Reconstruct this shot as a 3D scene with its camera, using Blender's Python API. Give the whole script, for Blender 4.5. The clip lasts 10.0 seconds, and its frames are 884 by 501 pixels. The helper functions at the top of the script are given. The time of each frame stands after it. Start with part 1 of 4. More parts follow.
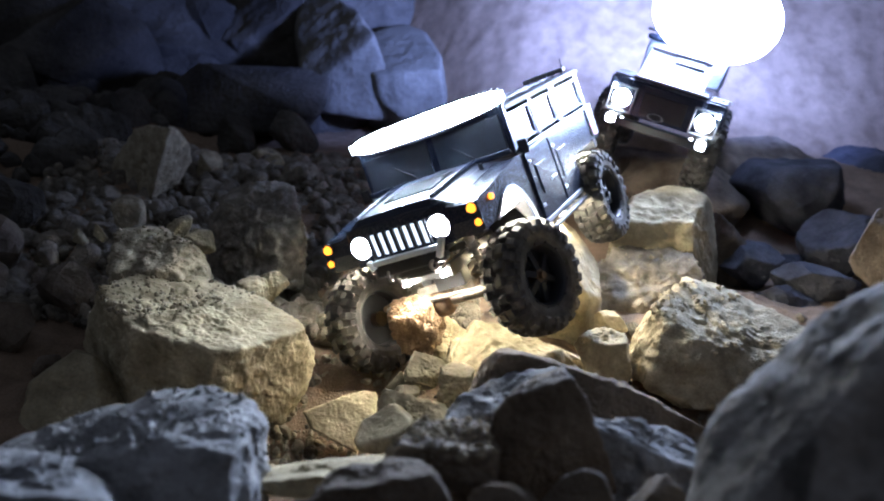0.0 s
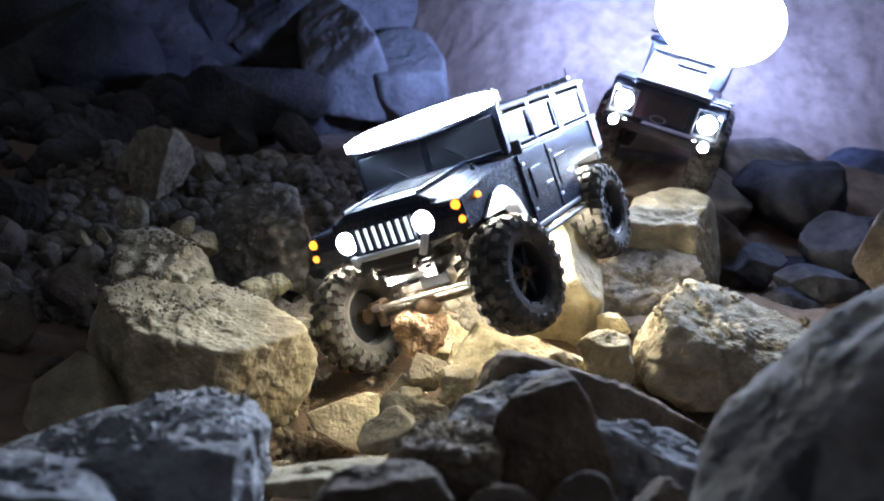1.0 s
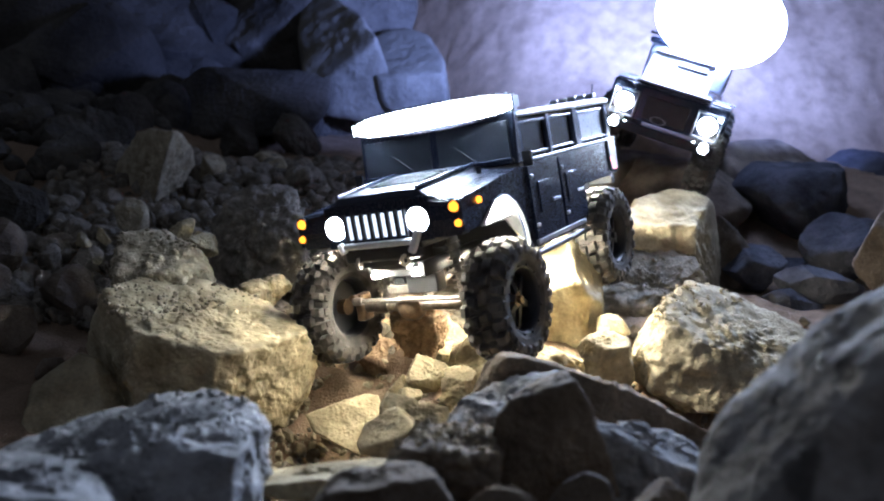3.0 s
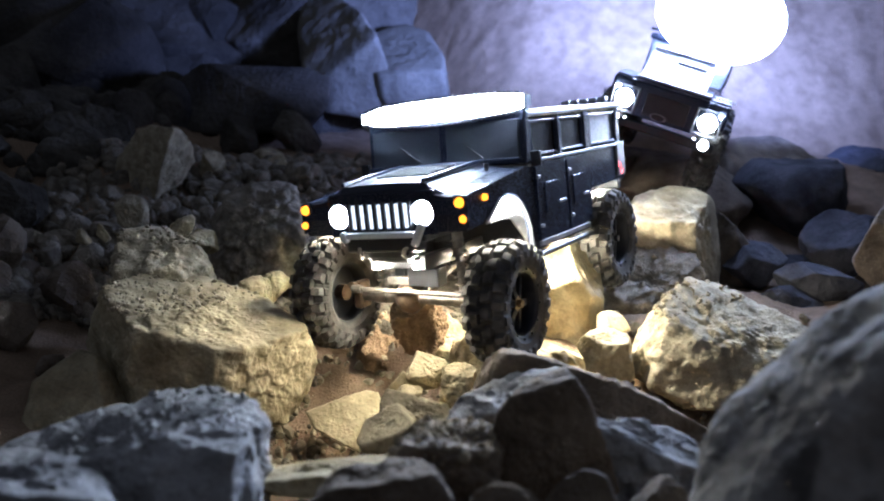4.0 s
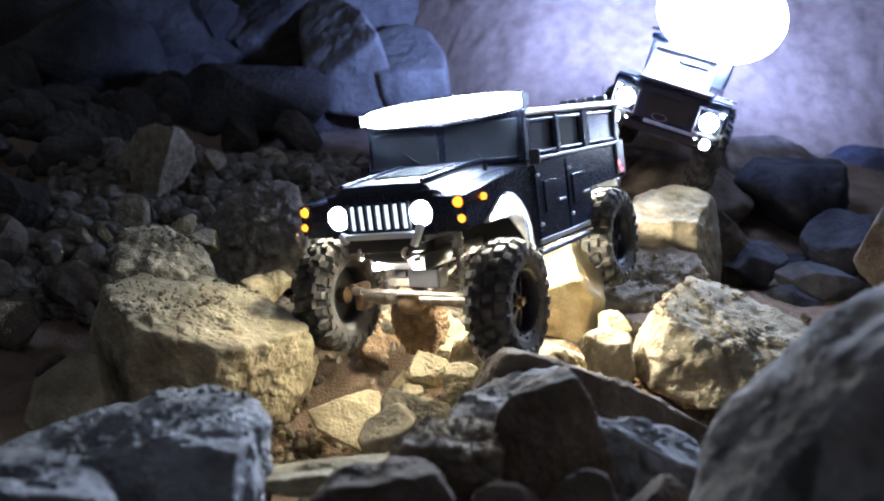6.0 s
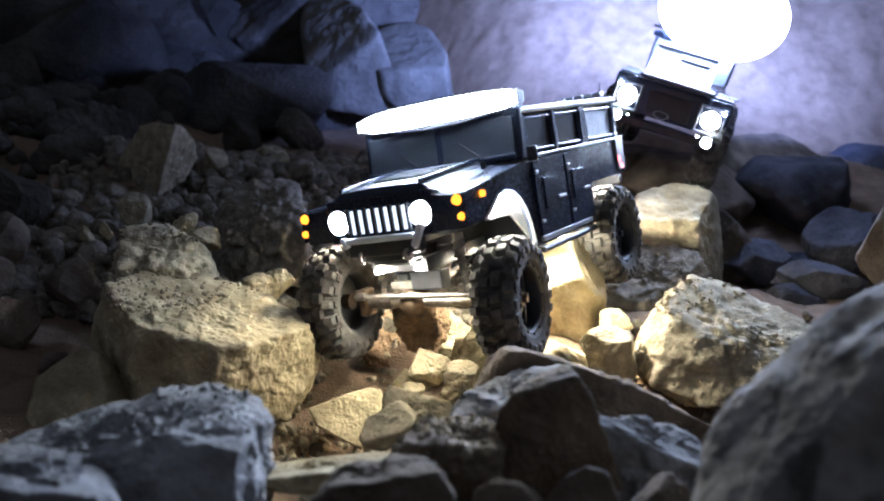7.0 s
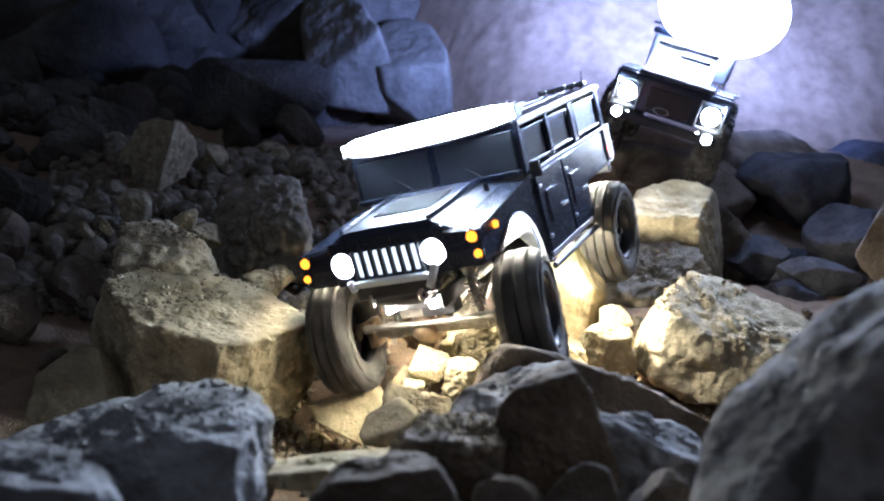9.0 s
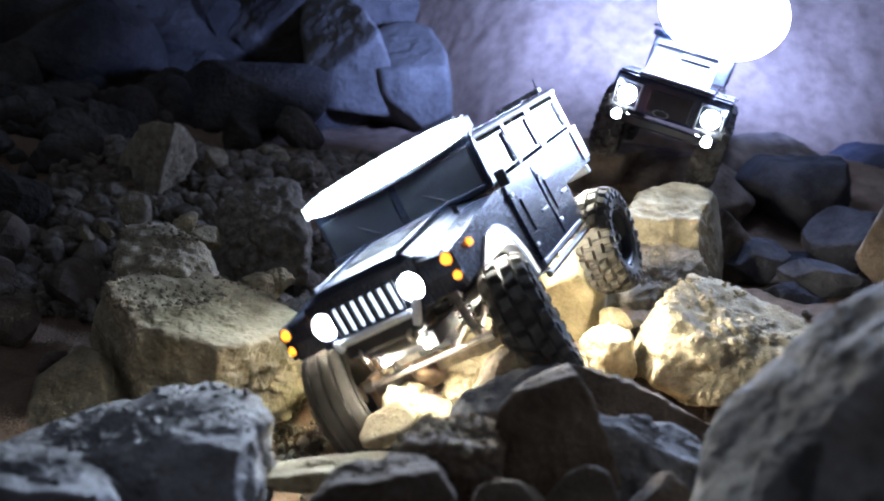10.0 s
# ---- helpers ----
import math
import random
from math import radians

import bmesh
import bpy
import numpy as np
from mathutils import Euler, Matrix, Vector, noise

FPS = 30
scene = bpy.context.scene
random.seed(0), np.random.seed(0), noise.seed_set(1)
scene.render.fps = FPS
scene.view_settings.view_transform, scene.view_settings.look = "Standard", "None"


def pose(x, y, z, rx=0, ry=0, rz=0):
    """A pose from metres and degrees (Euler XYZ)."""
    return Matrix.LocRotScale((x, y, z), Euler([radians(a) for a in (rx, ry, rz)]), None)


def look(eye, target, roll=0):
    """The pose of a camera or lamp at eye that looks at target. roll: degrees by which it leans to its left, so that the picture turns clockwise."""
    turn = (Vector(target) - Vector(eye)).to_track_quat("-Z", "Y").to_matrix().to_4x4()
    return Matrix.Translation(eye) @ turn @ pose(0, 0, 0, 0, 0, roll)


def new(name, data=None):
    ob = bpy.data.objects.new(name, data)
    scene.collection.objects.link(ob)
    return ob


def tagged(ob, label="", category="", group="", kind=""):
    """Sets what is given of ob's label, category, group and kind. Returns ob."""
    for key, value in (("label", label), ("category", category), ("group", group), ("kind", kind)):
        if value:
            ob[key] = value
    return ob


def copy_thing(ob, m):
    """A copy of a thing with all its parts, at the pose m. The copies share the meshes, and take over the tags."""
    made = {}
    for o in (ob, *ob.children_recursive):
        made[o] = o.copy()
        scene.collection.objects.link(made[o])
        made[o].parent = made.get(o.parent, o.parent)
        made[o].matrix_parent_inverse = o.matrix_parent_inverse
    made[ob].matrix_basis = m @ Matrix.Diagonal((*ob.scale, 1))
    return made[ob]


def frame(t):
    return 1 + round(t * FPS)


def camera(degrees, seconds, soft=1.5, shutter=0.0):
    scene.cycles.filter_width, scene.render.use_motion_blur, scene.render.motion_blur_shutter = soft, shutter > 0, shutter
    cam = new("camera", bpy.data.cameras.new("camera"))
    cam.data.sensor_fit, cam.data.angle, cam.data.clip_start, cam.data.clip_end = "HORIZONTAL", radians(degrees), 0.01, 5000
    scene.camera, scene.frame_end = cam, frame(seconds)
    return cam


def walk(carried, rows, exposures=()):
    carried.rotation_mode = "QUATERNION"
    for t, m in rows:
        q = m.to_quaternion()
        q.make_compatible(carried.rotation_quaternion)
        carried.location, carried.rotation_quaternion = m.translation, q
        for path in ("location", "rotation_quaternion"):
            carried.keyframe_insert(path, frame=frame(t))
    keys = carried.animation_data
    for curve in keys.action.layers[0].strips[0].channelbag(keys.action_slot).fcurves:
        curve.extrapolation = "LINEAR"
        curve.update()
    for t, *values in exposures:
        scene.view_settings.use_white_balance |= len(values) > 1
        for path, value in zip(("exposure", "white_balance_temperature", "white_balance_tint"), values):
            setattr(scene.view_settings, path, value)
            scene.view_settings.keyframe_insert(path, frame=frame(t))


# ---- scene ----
# a night crawl of a small radio-controlled off-road truck through quarry rubble; metres
cam = camera(55.19, 10.0, soft=2.0, shutter=0.7)
cam.data.dof.use_dof, cam.data.dof.focus_distance, cam.data.dof.aperture_fstop = True, 1.02, 5.6
walk(cam, [
    (0, pose(0, 0, 0.26, 81.943, 0, -0.233)),
    (0.5, pose(0, 0, 0.26, 82.057, 0, -0.233)),
    (1, pose(0, 0, 0.26, 82.057, 0, -0.057)),
    (1.5, pose(0, 0, 0.26, 82.115, 0, 0.000)),
    (2, pose(0, 0, 0.26, 82.000, 0, 0.000)),
    (2.5, pose(0, 0, 0.26, 82.233, 0, -0.057)),
    (4, pose(0, 0, 0.26, 81.943, 0, -0.057)),
    (4.5, pose(0, 0, 0.26, 82.000, 0, 0.000)),
    (5, pose(0, 0, 0.26, 82.000, 0, 0.000)),
    (5.5, pose(0, 0, 0.26, 81.943, 0, 0.000)),
    (7, pose(0, 0, 0.26, 81.767, 0, 0.118)),
    (7.5, pose(0, 0, 0.26, 81.649, 0, 0.176)),
    (8, pose(0, 0, 0.26, 81.649, 0, 0.233)),
    (8.5, pose(0, 0, 0.26, 81.473, 0, 0.115)),
    (9, pose(0, 0, 0.26, 81.534, 0, 0.118)),
    (9.5, pose(0, 0, 0.26, 81.706, 0, 0.057)),
    (10, pose(0, 0, 0.26, 81.706, 0, 0.115)),
], [(0, 1.38, 5450, 10), (10, 1.38, 5450, 10)])

# ---- world and large lights ----
world = bpy.data.worlds.new("night")
scene.world = world
world.use_nodes = True
wn = world.node_tree
wn.nodes["Background"].inputs["Color"].default_value = (0.14, 0.145, 0.17, 1)
wn.nodes["Background"].inputs["Strength"].default_value = 0.21

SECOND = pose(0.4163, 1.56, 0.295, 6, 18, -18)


def lamp(name, kind, power, colour, m, **kw):
    data = bpy.data.lights.new(name, kind)
    data.energy, data.color = power, colour
    if kind == "AREA":
        data.shape, data.size, data.size_y = "RECTANGLE", kw["w"], kw["h"]
        data.spread = radians(kw.get("spread", 180))
    else:
        data.shadow_soft_size = kw["r"]
    ob = new(name, data)
    ob.matrix_world = m
    return ob


lamp("light_bar_beam", "AREA", 1.0, (0.80, 0.87, 1.0), look(SECOND @ Vector((0.025, -0.03, 0.182)), (0.12, 0.72, 0.10), -14), w=0.20, h=0.10, spread=84)
# added lamp facing backwards: lights the bank to look like blue lens haze
lamp("added_haze_lamp", "AREA", 15, (0.31, 0.41, 1.0), look(SECOND @ Vector((0.0, 0.10, 0.20)), (0.48, 2.5, 0.62)), w=0.16, h=0.10, spread=136)

# ---- materials ----


def material(name, colour, rough=0.6, metal=0.0, dark=0.7, light=1.25, scale=20.0, fine=180.0, bump=0.3, dist=0.004, island=0.0, per_object=0.0, tint=None, spec=0.5, pits=0.0, pit_shade=0.0):
    """Colour broken up at two scales, with relief."""
    m = bpy.data.materials.new(name)
    m.use_nodes = True
    nt = m.node_tree
    b = nt.nodes["Principled BSDF"]
    L = nt.links.new
    co = nt.nodes.new("ShaderNodeTexCoord")
    n1 = nt.nodes.new("ShaderNodeTexNoise")
    n1.inputs["Scale"].default_value, n1.inputs["Detail"].default_value = scale, 6
    n2 = nt.nodes.new("ShaderNodeTexNoise")
    n2.inputs["Scale"].default_value, n2.inputs["Detail"].default_value = fine, 5
    L(co.outputs["Object"], n1.inputs["Vector"]), L(co.outputs["Object"], n2.inputs["Vector"])
    ramp = nt.nodes.new("ShaderNodeValToRGB")
    c = Vector(colour)
    hi = Vector(tint) if tint else c * light
    ramp.color_ramp.elements[0].position, ramp.color_ramp.elements[1].position = 0.32, 0.68
    ramp.color_ramp.elements[0].color = (*(c * dark), 1)
    ramp.color_ramp.elements[1].color = (*hi, 1)
    L(n1.outputs["Fac"], ramp.inputs["Fac"])
    mul = nt.nodes.new("ShaderNodeMix")
    mul.data_type, mul.blend_type = "RGBA", "MULTIPLY"
    mul.inputs["Factor"].default_value = 0.8
    r2 = nt.nodes.new("ShaderNodeMapRange")
    r2.inputs["From Min"].default_value, r2.inputs["From Max"].default_value = 0.3, 0.7
    r2.inputs["To Min"].default_value, r2.inputs["To Max"].default_value = 0.8, 1.14
    L(n2.outputs["Fac"], r2.inputs["Value"])
    L(ramp.outputs["Color"], mul.inputs["A"])
    L(r2.outputs["Result"], mul.inputs["B"])
    out = mul.outputs["Result"]
    # shade of hollows put into the colour as dark noise blotches
    if pit_shade:
        st = nt.nodes.new("ShaderNodeMapping")
        st.inputs["Scale"].default_value = (1.3, 1.3, 0.7)
        n3 = nt.nodes.new("ShaderNodeTexNoise")
        n3.inputs["Scale"].default_value, n3.inputs["Detail"].default_value = pit_shade, 3
        edge = nt.nodes.new("ShaderNodeMapRange")
        edge.inputs["From Min"].default_value, edge.inputs["From Max"].default_value = 0.54, 0.64
        edge.inputs["To Min"].default_value, edge.inputs["To Max"].default_value = 1.0, 0.38
        m3 = nt.nodes.new("ShaderNodeMix")
        m3.data_type, m3.blend_type = "RGBA", "MULTIPLY"
        m3.inputs["Factor"].default_value = 1.0
        L(co.outputs["Object"], st.inputs["Vector"]), L(st.outputs["Vector"], n3.inputs["Vector"])
        L(n3.outputs["Fac"], edge.inputs["Value"]), L(out, m3.inputs["A"]), L(edge.outputs["Result"], m3.inputs["B"])
        out = m3.outputs["Result"]
    if island or per_object:
        if island:
            src = nt.nodes.new("ShaderNodeNewGeometry").outputs["Random Per Island"]
        else:
            src = nt.nodes.new("ShaderNodeObjectInfo").outputs["Random"]
        hs = nt.nodes.new("ShaderNodeHueSaturation")
        r3 = nt.nodes.new("ShaderNodeMapRange")
        k = island or per_object
        r3.inputs["To Min"].default_value, r3.inputs["To Max"].default_value = 1 - k, 1 + k
        L(src, r3.inputs["Value"]), L(r3.outputs["Result"], hs.inputs["Value"]), L(out, hs.inputs["Color"])
        out = hs.outputs["Color"]
    L(out, b.inputs["Base Color"])
    rr = nt.nodes.new("ShaderNodeMapRange")
    rr.inputs["To Min"].default_value, rr.inputs["To Max"].default_value = max(rough - 0.12, 0.04), min(rough + 0.12, 1)
    L(n2.outputs["Fac"], rr.inputs["Value"]), L(rr.outputs["Result"], b.inputs["Roughness"])
    b.inputs["Metallic"].default_value = metal
    b.inputs["Specular IOR Level"].default_value = spec
    add = nt.nodes.new("ShaderNodeMath")
    add.operation = "ADD"
    L(n1.outputs["Fac"], add.inputs[0]), L(n2.outputs["Fac"], add.inputs[1])
    relief = add.outputs[0]
    if pits:
        vo = nt.nodes.new("ShaderNodeTexVoronoi")
        vo.inputs["Scale"].default_value = pits
        vo.inputs["Randomness"].default_value = 1.0
        L(co.outputs["Object"], vo.inputs["Vector"])
        hole = nt.nodes.new("ShaderNodeMapRange")
        hole.interpolation_type = "SMOOTHSTEP"
        hole.inputs["From Min"].default_value, hole.inputs["From Max"].default_value = 0.08, 0.34
        hole.inputs["To Min"].default_value, hole.inputs["To Max"].default_value = -0.9, 0.0
        L(vo.outputs["Distance"], hole.inputs["Value"])
        patch = nt.nodes.new("ShaderNodeMath")
        patch.operation = "MULTIPLY"
        L(hole.outputs["Result"], patch.inputs[0]), L(n1.outputs["Fac"], patch.inputs[1])
        both = nt.nodes.new("ShaderNodeMath")
        both.operation = "ADD"
        L(relief, both.inputs[0]), L(patch.outputs[0], both.inputs[1])
        relief = both.outputs[0]
    bp = nt.nodes.new("ShaderNodeBump")
    bp.inputs["Strength"].default_value, bp.inputs["Distance"].default_value = bump, dist
    L(relief, bp.inputs["Height"]), L(bp.outputs["Normal"], b.inputs["Normal"])
    return m


def glowing(name, colour, strength):
    m = bpy.data.materials.new(name)
    m.use_nodes = True
    b = m.node_tree.nodes["Principled BSDF"]
    b.inputs["Base Color"].default_value = (*[min(1, c) for c in colour], 1)
    b.inputs["Roughness"].default_value = 0.3
    b.inputs["Emission Color"].default_value = (*colour, 1)
    b.inputs["Emission Strength"].default_value = strength
    return m


TAN = material("tan_limestone", (0.40, 0.33, 0.19), 0.9, dark=0.62, tint=(0.52, 0.44, 0.27), scale=22, fine=240, bump=0.5, dist=0.003, per_object=0.12, spec=0.2, pits=120)
CRUST = material("crusted_limestone", (0.37, 0.31, 0.20), 0.95, dark=0.66, tint=(0.50, 0.43, 0.29), scale=55, fine=420, bump=0.6, dist=0.004, per_object=0.1, spec=0.15, pits=130)
GREY = material("grey_limestone", (0.27, 0.262, 0.25), 0.92, dark=0.6, tint=(0.42, 0.41, 0.39), scale=26, fine=300, bump=0.45, dist=0.004, per_object=0.1, spec=0.2, pits=110)
DIMGREY = material("dull_grey_limestone", (0.20, 0.195, 0.19), 0.92, dark=0.55, tint=(0.31, 0.305, 0.30), scale=22, fine=260, bump=0.45, dist=0.004, per_object=0.08, spec=0.2, pits=95)
WARMGREY = material("warm_grey_limestone", (0.30, 0.278, 0.245), 0.94, dark=0.72, tint=(0.38, 0.355, 0.315), scale=30, fine=220, bump=0.6, dist=0.004, per_object=0.05, spec=0.15, pits=60, pit_shade=40)
# right slope stones: base colour lowered and blued in place of shade
SHADEROCK = material("stone_darkened_for_shade", (0.070, 0.070, 0.078), 0.92, dark=0.6, tint=(0.11, 0.108, 0.115), scale=20, fine=260, bump=0.6, dist=0.004, per_object=0.15, spec=0.15)
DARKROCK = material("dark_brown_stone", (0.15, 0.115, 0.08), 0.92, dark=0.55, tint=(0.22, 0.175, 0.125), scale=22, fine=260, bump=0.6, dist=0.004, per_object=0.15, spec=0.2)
# bank stone with the darkness of the unlit left put into its colour
BACKROCK = material("quarry_stone_darkened_for_shade", (0.072, 0.064, 0.052), 0.95, dark=0.5, tint=(0.11, 0.098, 0.08), scale=7, fine=90, bump=0.7, dist=0.01, per_object=0.2, spec=0.1)
REDSOIL = material("crumbling_red_soil", (0.30, 0.20, 0.12), 0.97, dark=0.7, tint=(0.40, 0.28, 0.17), scale=45, fine=360, bump=0.9, dist=0.004, spec=0.1, pits=150)
# lighter copy of the bank stone: haze over the middle painted in
HAZEBACK = material("quarry_stone_paled_for_haze", (0.17, 0.155, 0.125), 0.95, dark=0.7, tint=(0.23, 0.21, 0.17), scale=6, fine=80, bump=0.5, dist=0.01, per_object=0.1, spec=0.1)
CRUMB = material("pale_stone_crumbs", (0.38, 0.32, 0.21), 0.95, dark=0.6, tint=(0.48, 0.41, 0.28), scale=60, fine=400, bump=0.6, dist=0.002, island=0.25, spec=0.15)
SOIL = material("red_brown_soil", (0.235, 0.165, 0.105), 0.97, dark=0.86, tint=(0.30, 0.215, 0.14), scale=30, fine=330, bump=0.6, dist=0.006, spec=0.1)
CLOD = material("crumbled_stone", (0.22, 0.19, 0.14), 0.95, dark=0.6, tint=(0.29, 0.25, 0.19), scale=60, fine=400, bump=0.8, dist=0.004, island=0.3, spec=0.15)
# blue tint in the two body blacks stands in for sheen and haze
PAINT = material("black_gloss_paint", (0.018, 0.023, 0.040), 0.26, dark=0.8, light=1.3, scale=30, fine=900, bump=0.02, dist=0.0005)
HOODPAINT = material("black_hood_paint", (0.016, 0.020, 0.034), 0.42, dark=0.8, light=1.3, scale=30, fine=500, bump=0.05, dist=0.0005, spec=0.3)
PLASTIC = material("matt_black_plastic", (0.018, 0.018, 0.02), 0.5, scale=80, fine=900, bump=0.2, dist=0.0005)
RUBBER = material("dusty_black_rubber", (0.075, 0.070, 0.063), 0.85, dark=0.6, tint=(0.15, 0.138, 0.12), scale=45, fine=700, bump=0.3, dist=0.001, spec=0.25)
STEEL = material("scuffed_steel", (0.30, 0.27, 0.235), 0.5, 0.75, dark=0.55, light=1.1, scale=90, fine=800, bump=0.2, dist=0.0006)
BRONZE = material("dirty_bronze_metal", (0.22, 0.155, 0.10), 0.45, 0.8, dark=0.5, light=1.2, scale=90, fine=800, bump=0.25, dist=0.0006)
WHITE = material("white_plastic", (0.75, 0.75, 0.76), 0.45, dark=0.85, light=1.08, scale=60, fine=600, bump=0.1, dist=0.0004)
GREYTRIM = material("grey_trim", (0.30, 0.31, 0.33), 0.4, 0.3, dark=0.8, light=1.1, scale=60, fine=600, bump=0.1, dist=0.0004)
TINTED = material("tinted_windscreen", (0.022, 0.026, 0.034), 0.42, dark=0.85, light=1.15, scale=20, fine=300, bump=0.02, dist=0.0002)
# pale base colour stands in for bright light on the glass
LITGLASS = material("glass_painted_as_lit", (0.45, 0.47, 0.50), 0.3, dark=0.8, light=1.1, scale=20, fine=300, bump=0.02, dist=0.0002)
GLASS = material("smoked_window", (0.022, 0.024, 0.030), 0.22, dark=0.9, light=1.1, scale=20, fine=300, bump=0.02, dist=0.0002)
LED = glowing("white_led", (0.88, 0.93, 1.0), 85)
LED_FAR = glowing("roof_bar_led", (0.50, 0.60, 1.0), 28)
HEAD = glowing("headlight_led", (0.92, 0.95, 1.0), 30)
GRILLE_LED = glowing("grille_led", (0.9, 0.94, 1.0), 0.55)
AMBER = glowing("amber_led", (1.0, 0.27, 0.01), 1.6)
RED = glowing("red_led", (1.0, 0.05, 0.04), 10)
ROCKLED = glowing("rock_led", (1.0, 0.83, 0.55), 2600)
DIMLED = glowing("dim_rock_led", (1.0, 0.85, 0.60), 350)
UNDERLED = glowing("bumper_led", (1.0, 0.85, 0.60), 480)
ARCHLED = glowing("arch_led", (1.0, 0.87, 0.64), 1900)

# ---- mesh tools ----


def lattice(p, seed):
    """Smooth value noise, -1 to 1, at the rows of p."""
    i = np.floor(p).astype(np.int64)
    f = p - i
    f = f * f * f * (f * (f * 6 - 15) + 10)
    out = 0
    for dx in (0, 1):
        for dy in (0, 1):
            for dz in (0, 1):
                h = (i[:, 0] + dx) * 374761393 + (i[:, 1] + dy) * 668265263 + (i[:, 2] + dz) * 2147483647 + seed * 144665
                h = (h ^ (h >> 13)) * 1274126177
                h = ((h ^ (h >> 16)) & 0xFFFF) / 32767.5 - 1
                w = (f[:, 0] if dx else 1 - f[:, 0]) * (f[:, 1] if dy else 1 - f[:, 1]) * (f[:, 2] if dz else 1 - f[:, 2])
                out = out + h * w
    return out


def fractal(p, seed, octaves=4, gain=0.5):
    total, amp = 0, 1.0
    for k in range(octaves):
        total = total + amp * lattice(p * 2.03 ** k + 7.3 * k, seed + k)
        amp *= gain
    return total


BALLS = {}


def ball(sub):
    if sub not in BALLS:
        bm = bmesh.new()
        bmesh.ops.create_icosphere(bm, subdivisions=sub, radius=1)
        bm.verts.ensure_lookup_table()
        v = np.array([x.co[:] for x in bm.verts])
        f = np.array([[x.index for x in y.verts] for y in bm.faces])
        bm.free()
        BALLS[sub] = v / np.linalg.norm(v, axis=1)[:, None], f
    return BALLS[sub]


def rock_shape(size, seed, cuts=(), sub=6, extra=12, lump=0.03, crust=0.0, hard=48.0, near=0.66, chip=0.03):
    """Vertices and faces of a broken stone: a ball cut by planes (degrees round the y axis, degrees towards -y, distance), worn and roughened."""
    rng = np.random.default_rng(seed)
    d, faces = ball(sub)
    size = np.array(size)
    planes = []
    for a, tilt, off in cuts:
        a, tilt = radians(a), radians(tilt)
        planes.append((np.array([math.cos(a) * math.cos(tilt), -math.sin(tilt), math.sin(a) * math.cos(tilt)]), off))
    for _ in range(extra):
        n = rng.normal(size=3)
        planes.append((n / np.linalg.norm(n), rng.uniform(near, near + 0.3)))
    inv = np.full(len(d), 1.12 ** -hard)
    for n, off in planes:
        inv = inv + (np.maximum(d @ n, 1e-3) / off) ** hard
    p = d * (inv ** (-1 / hard))[:, None] * size
    s = float(size.mean())
    q = p / s
    off = rng.uniform(0, 60, 3)
    h = lump * fractal(q * 1.7 + off, seed, 3) + 0.35 * lump * fractal(q * 6 + off, seed + 9, 3)
    # broken hollows and ridges over the flat faces
    h = h - chip * np.abs(fractal(q * 2.6 + off, seed + 41, 3, 0.55)) + 0.4 * chip + 0.3 * chip * fractal(q * 11 + off, seed + 52, 3, 0.6)
    if crust:
        c = np.maximum(fractal(p * 55 + off, seed + 21, 4, 0.6) + 0.25 * fractal(q * 2 + off, seed + 30, 2), -0.25)
        h = h + crust * c / s
    p = p + d * (h * s)[:, None]
    return p, faces


def solid(name, p, faces, mat, smooth=True):
    me = bpy.data.meshes.new(name)
    me.from_pydata(np.asarray(p).tolist(), [], np.asarray(faces).tolist())
    me.materials.append(mat)
    if smooth:
        me.shade_smooth()
    return me


LAID = []


def crumbs(name, label, words, count, seed, sizes, mat):
    """Loose crumbs on the upper sides of the stones whose label holds one of the words."""
    rng = np.random.default_rng(seed)
    tops = np.concatenate([p[q[:, 2] > 0.45] for text, p, q in LAID if any(w in text for w in words)])
    shapes = [rock_shape((1, 1, 1), seed + k, sub=2, extra=7, lump=0.02, hard=60, near=0.6) for k in range(6)]
    V, Fs, base = [], [], 0
    for at in tops[rng.integers(0, len(tops), count)]:
        p, f = shapes[rng.integers(6)]
        r = sizes[0] * (sizes[1] / sizes[0]) ** (rng.random() ** 2.5)
        V.append((p * rng.uniform(0.7, 1.2, 3)) @ np.array(Euler(rng.uniform(0, 6.28, 3)).to_matrix()).T * r + at + np.array([0, 0, 0.25 * r]))
        Fs.append(f + base)
        base += len(p)
    ob = new(name, solid(name, np.concatenate(V), np.concatenate(Fs), mat, smooth=False))
    return tagged(ob, label, "rubble", kind="stuff")


def stone(name, place, size, seed, mat, label, cuts=(), sub=6, extra=12, lump=0.03, crust=0.0, hard=48.0, turn=0, near=0.66, chip=0.03, group="rocks of the quarry floor"):
    p, f = rock_shape(size, seed, cuts, sub, extra, lump, crust, hard, near, chip)
    ob = new(name, solid(name, p, f, mat))
    ob.matrix_world = pose(*place, 0, 0, turn)
    LAID.append((label, p + np.array(place), p / np.array(size)))
    return tagged(ob, label, "rock", group)


def part(name, bm, mat, parent=None, label="", m=None):
    """Link a bmesh as one mesh object under a thing or a part."""
    bmesh.ops.recalc_face_normals(bm, faces=bm.faces)
    me = bpy.data.meshes.new(name)
    bm.to_mesh(me)
    bm.free()
    me.materials.append(mat)
    ob = new(name, me)
    if parent:
        ob.parent = parent
    if m:
        ob.matrix_basis = m
    if label:
        tagged(ob, label)
    return ob


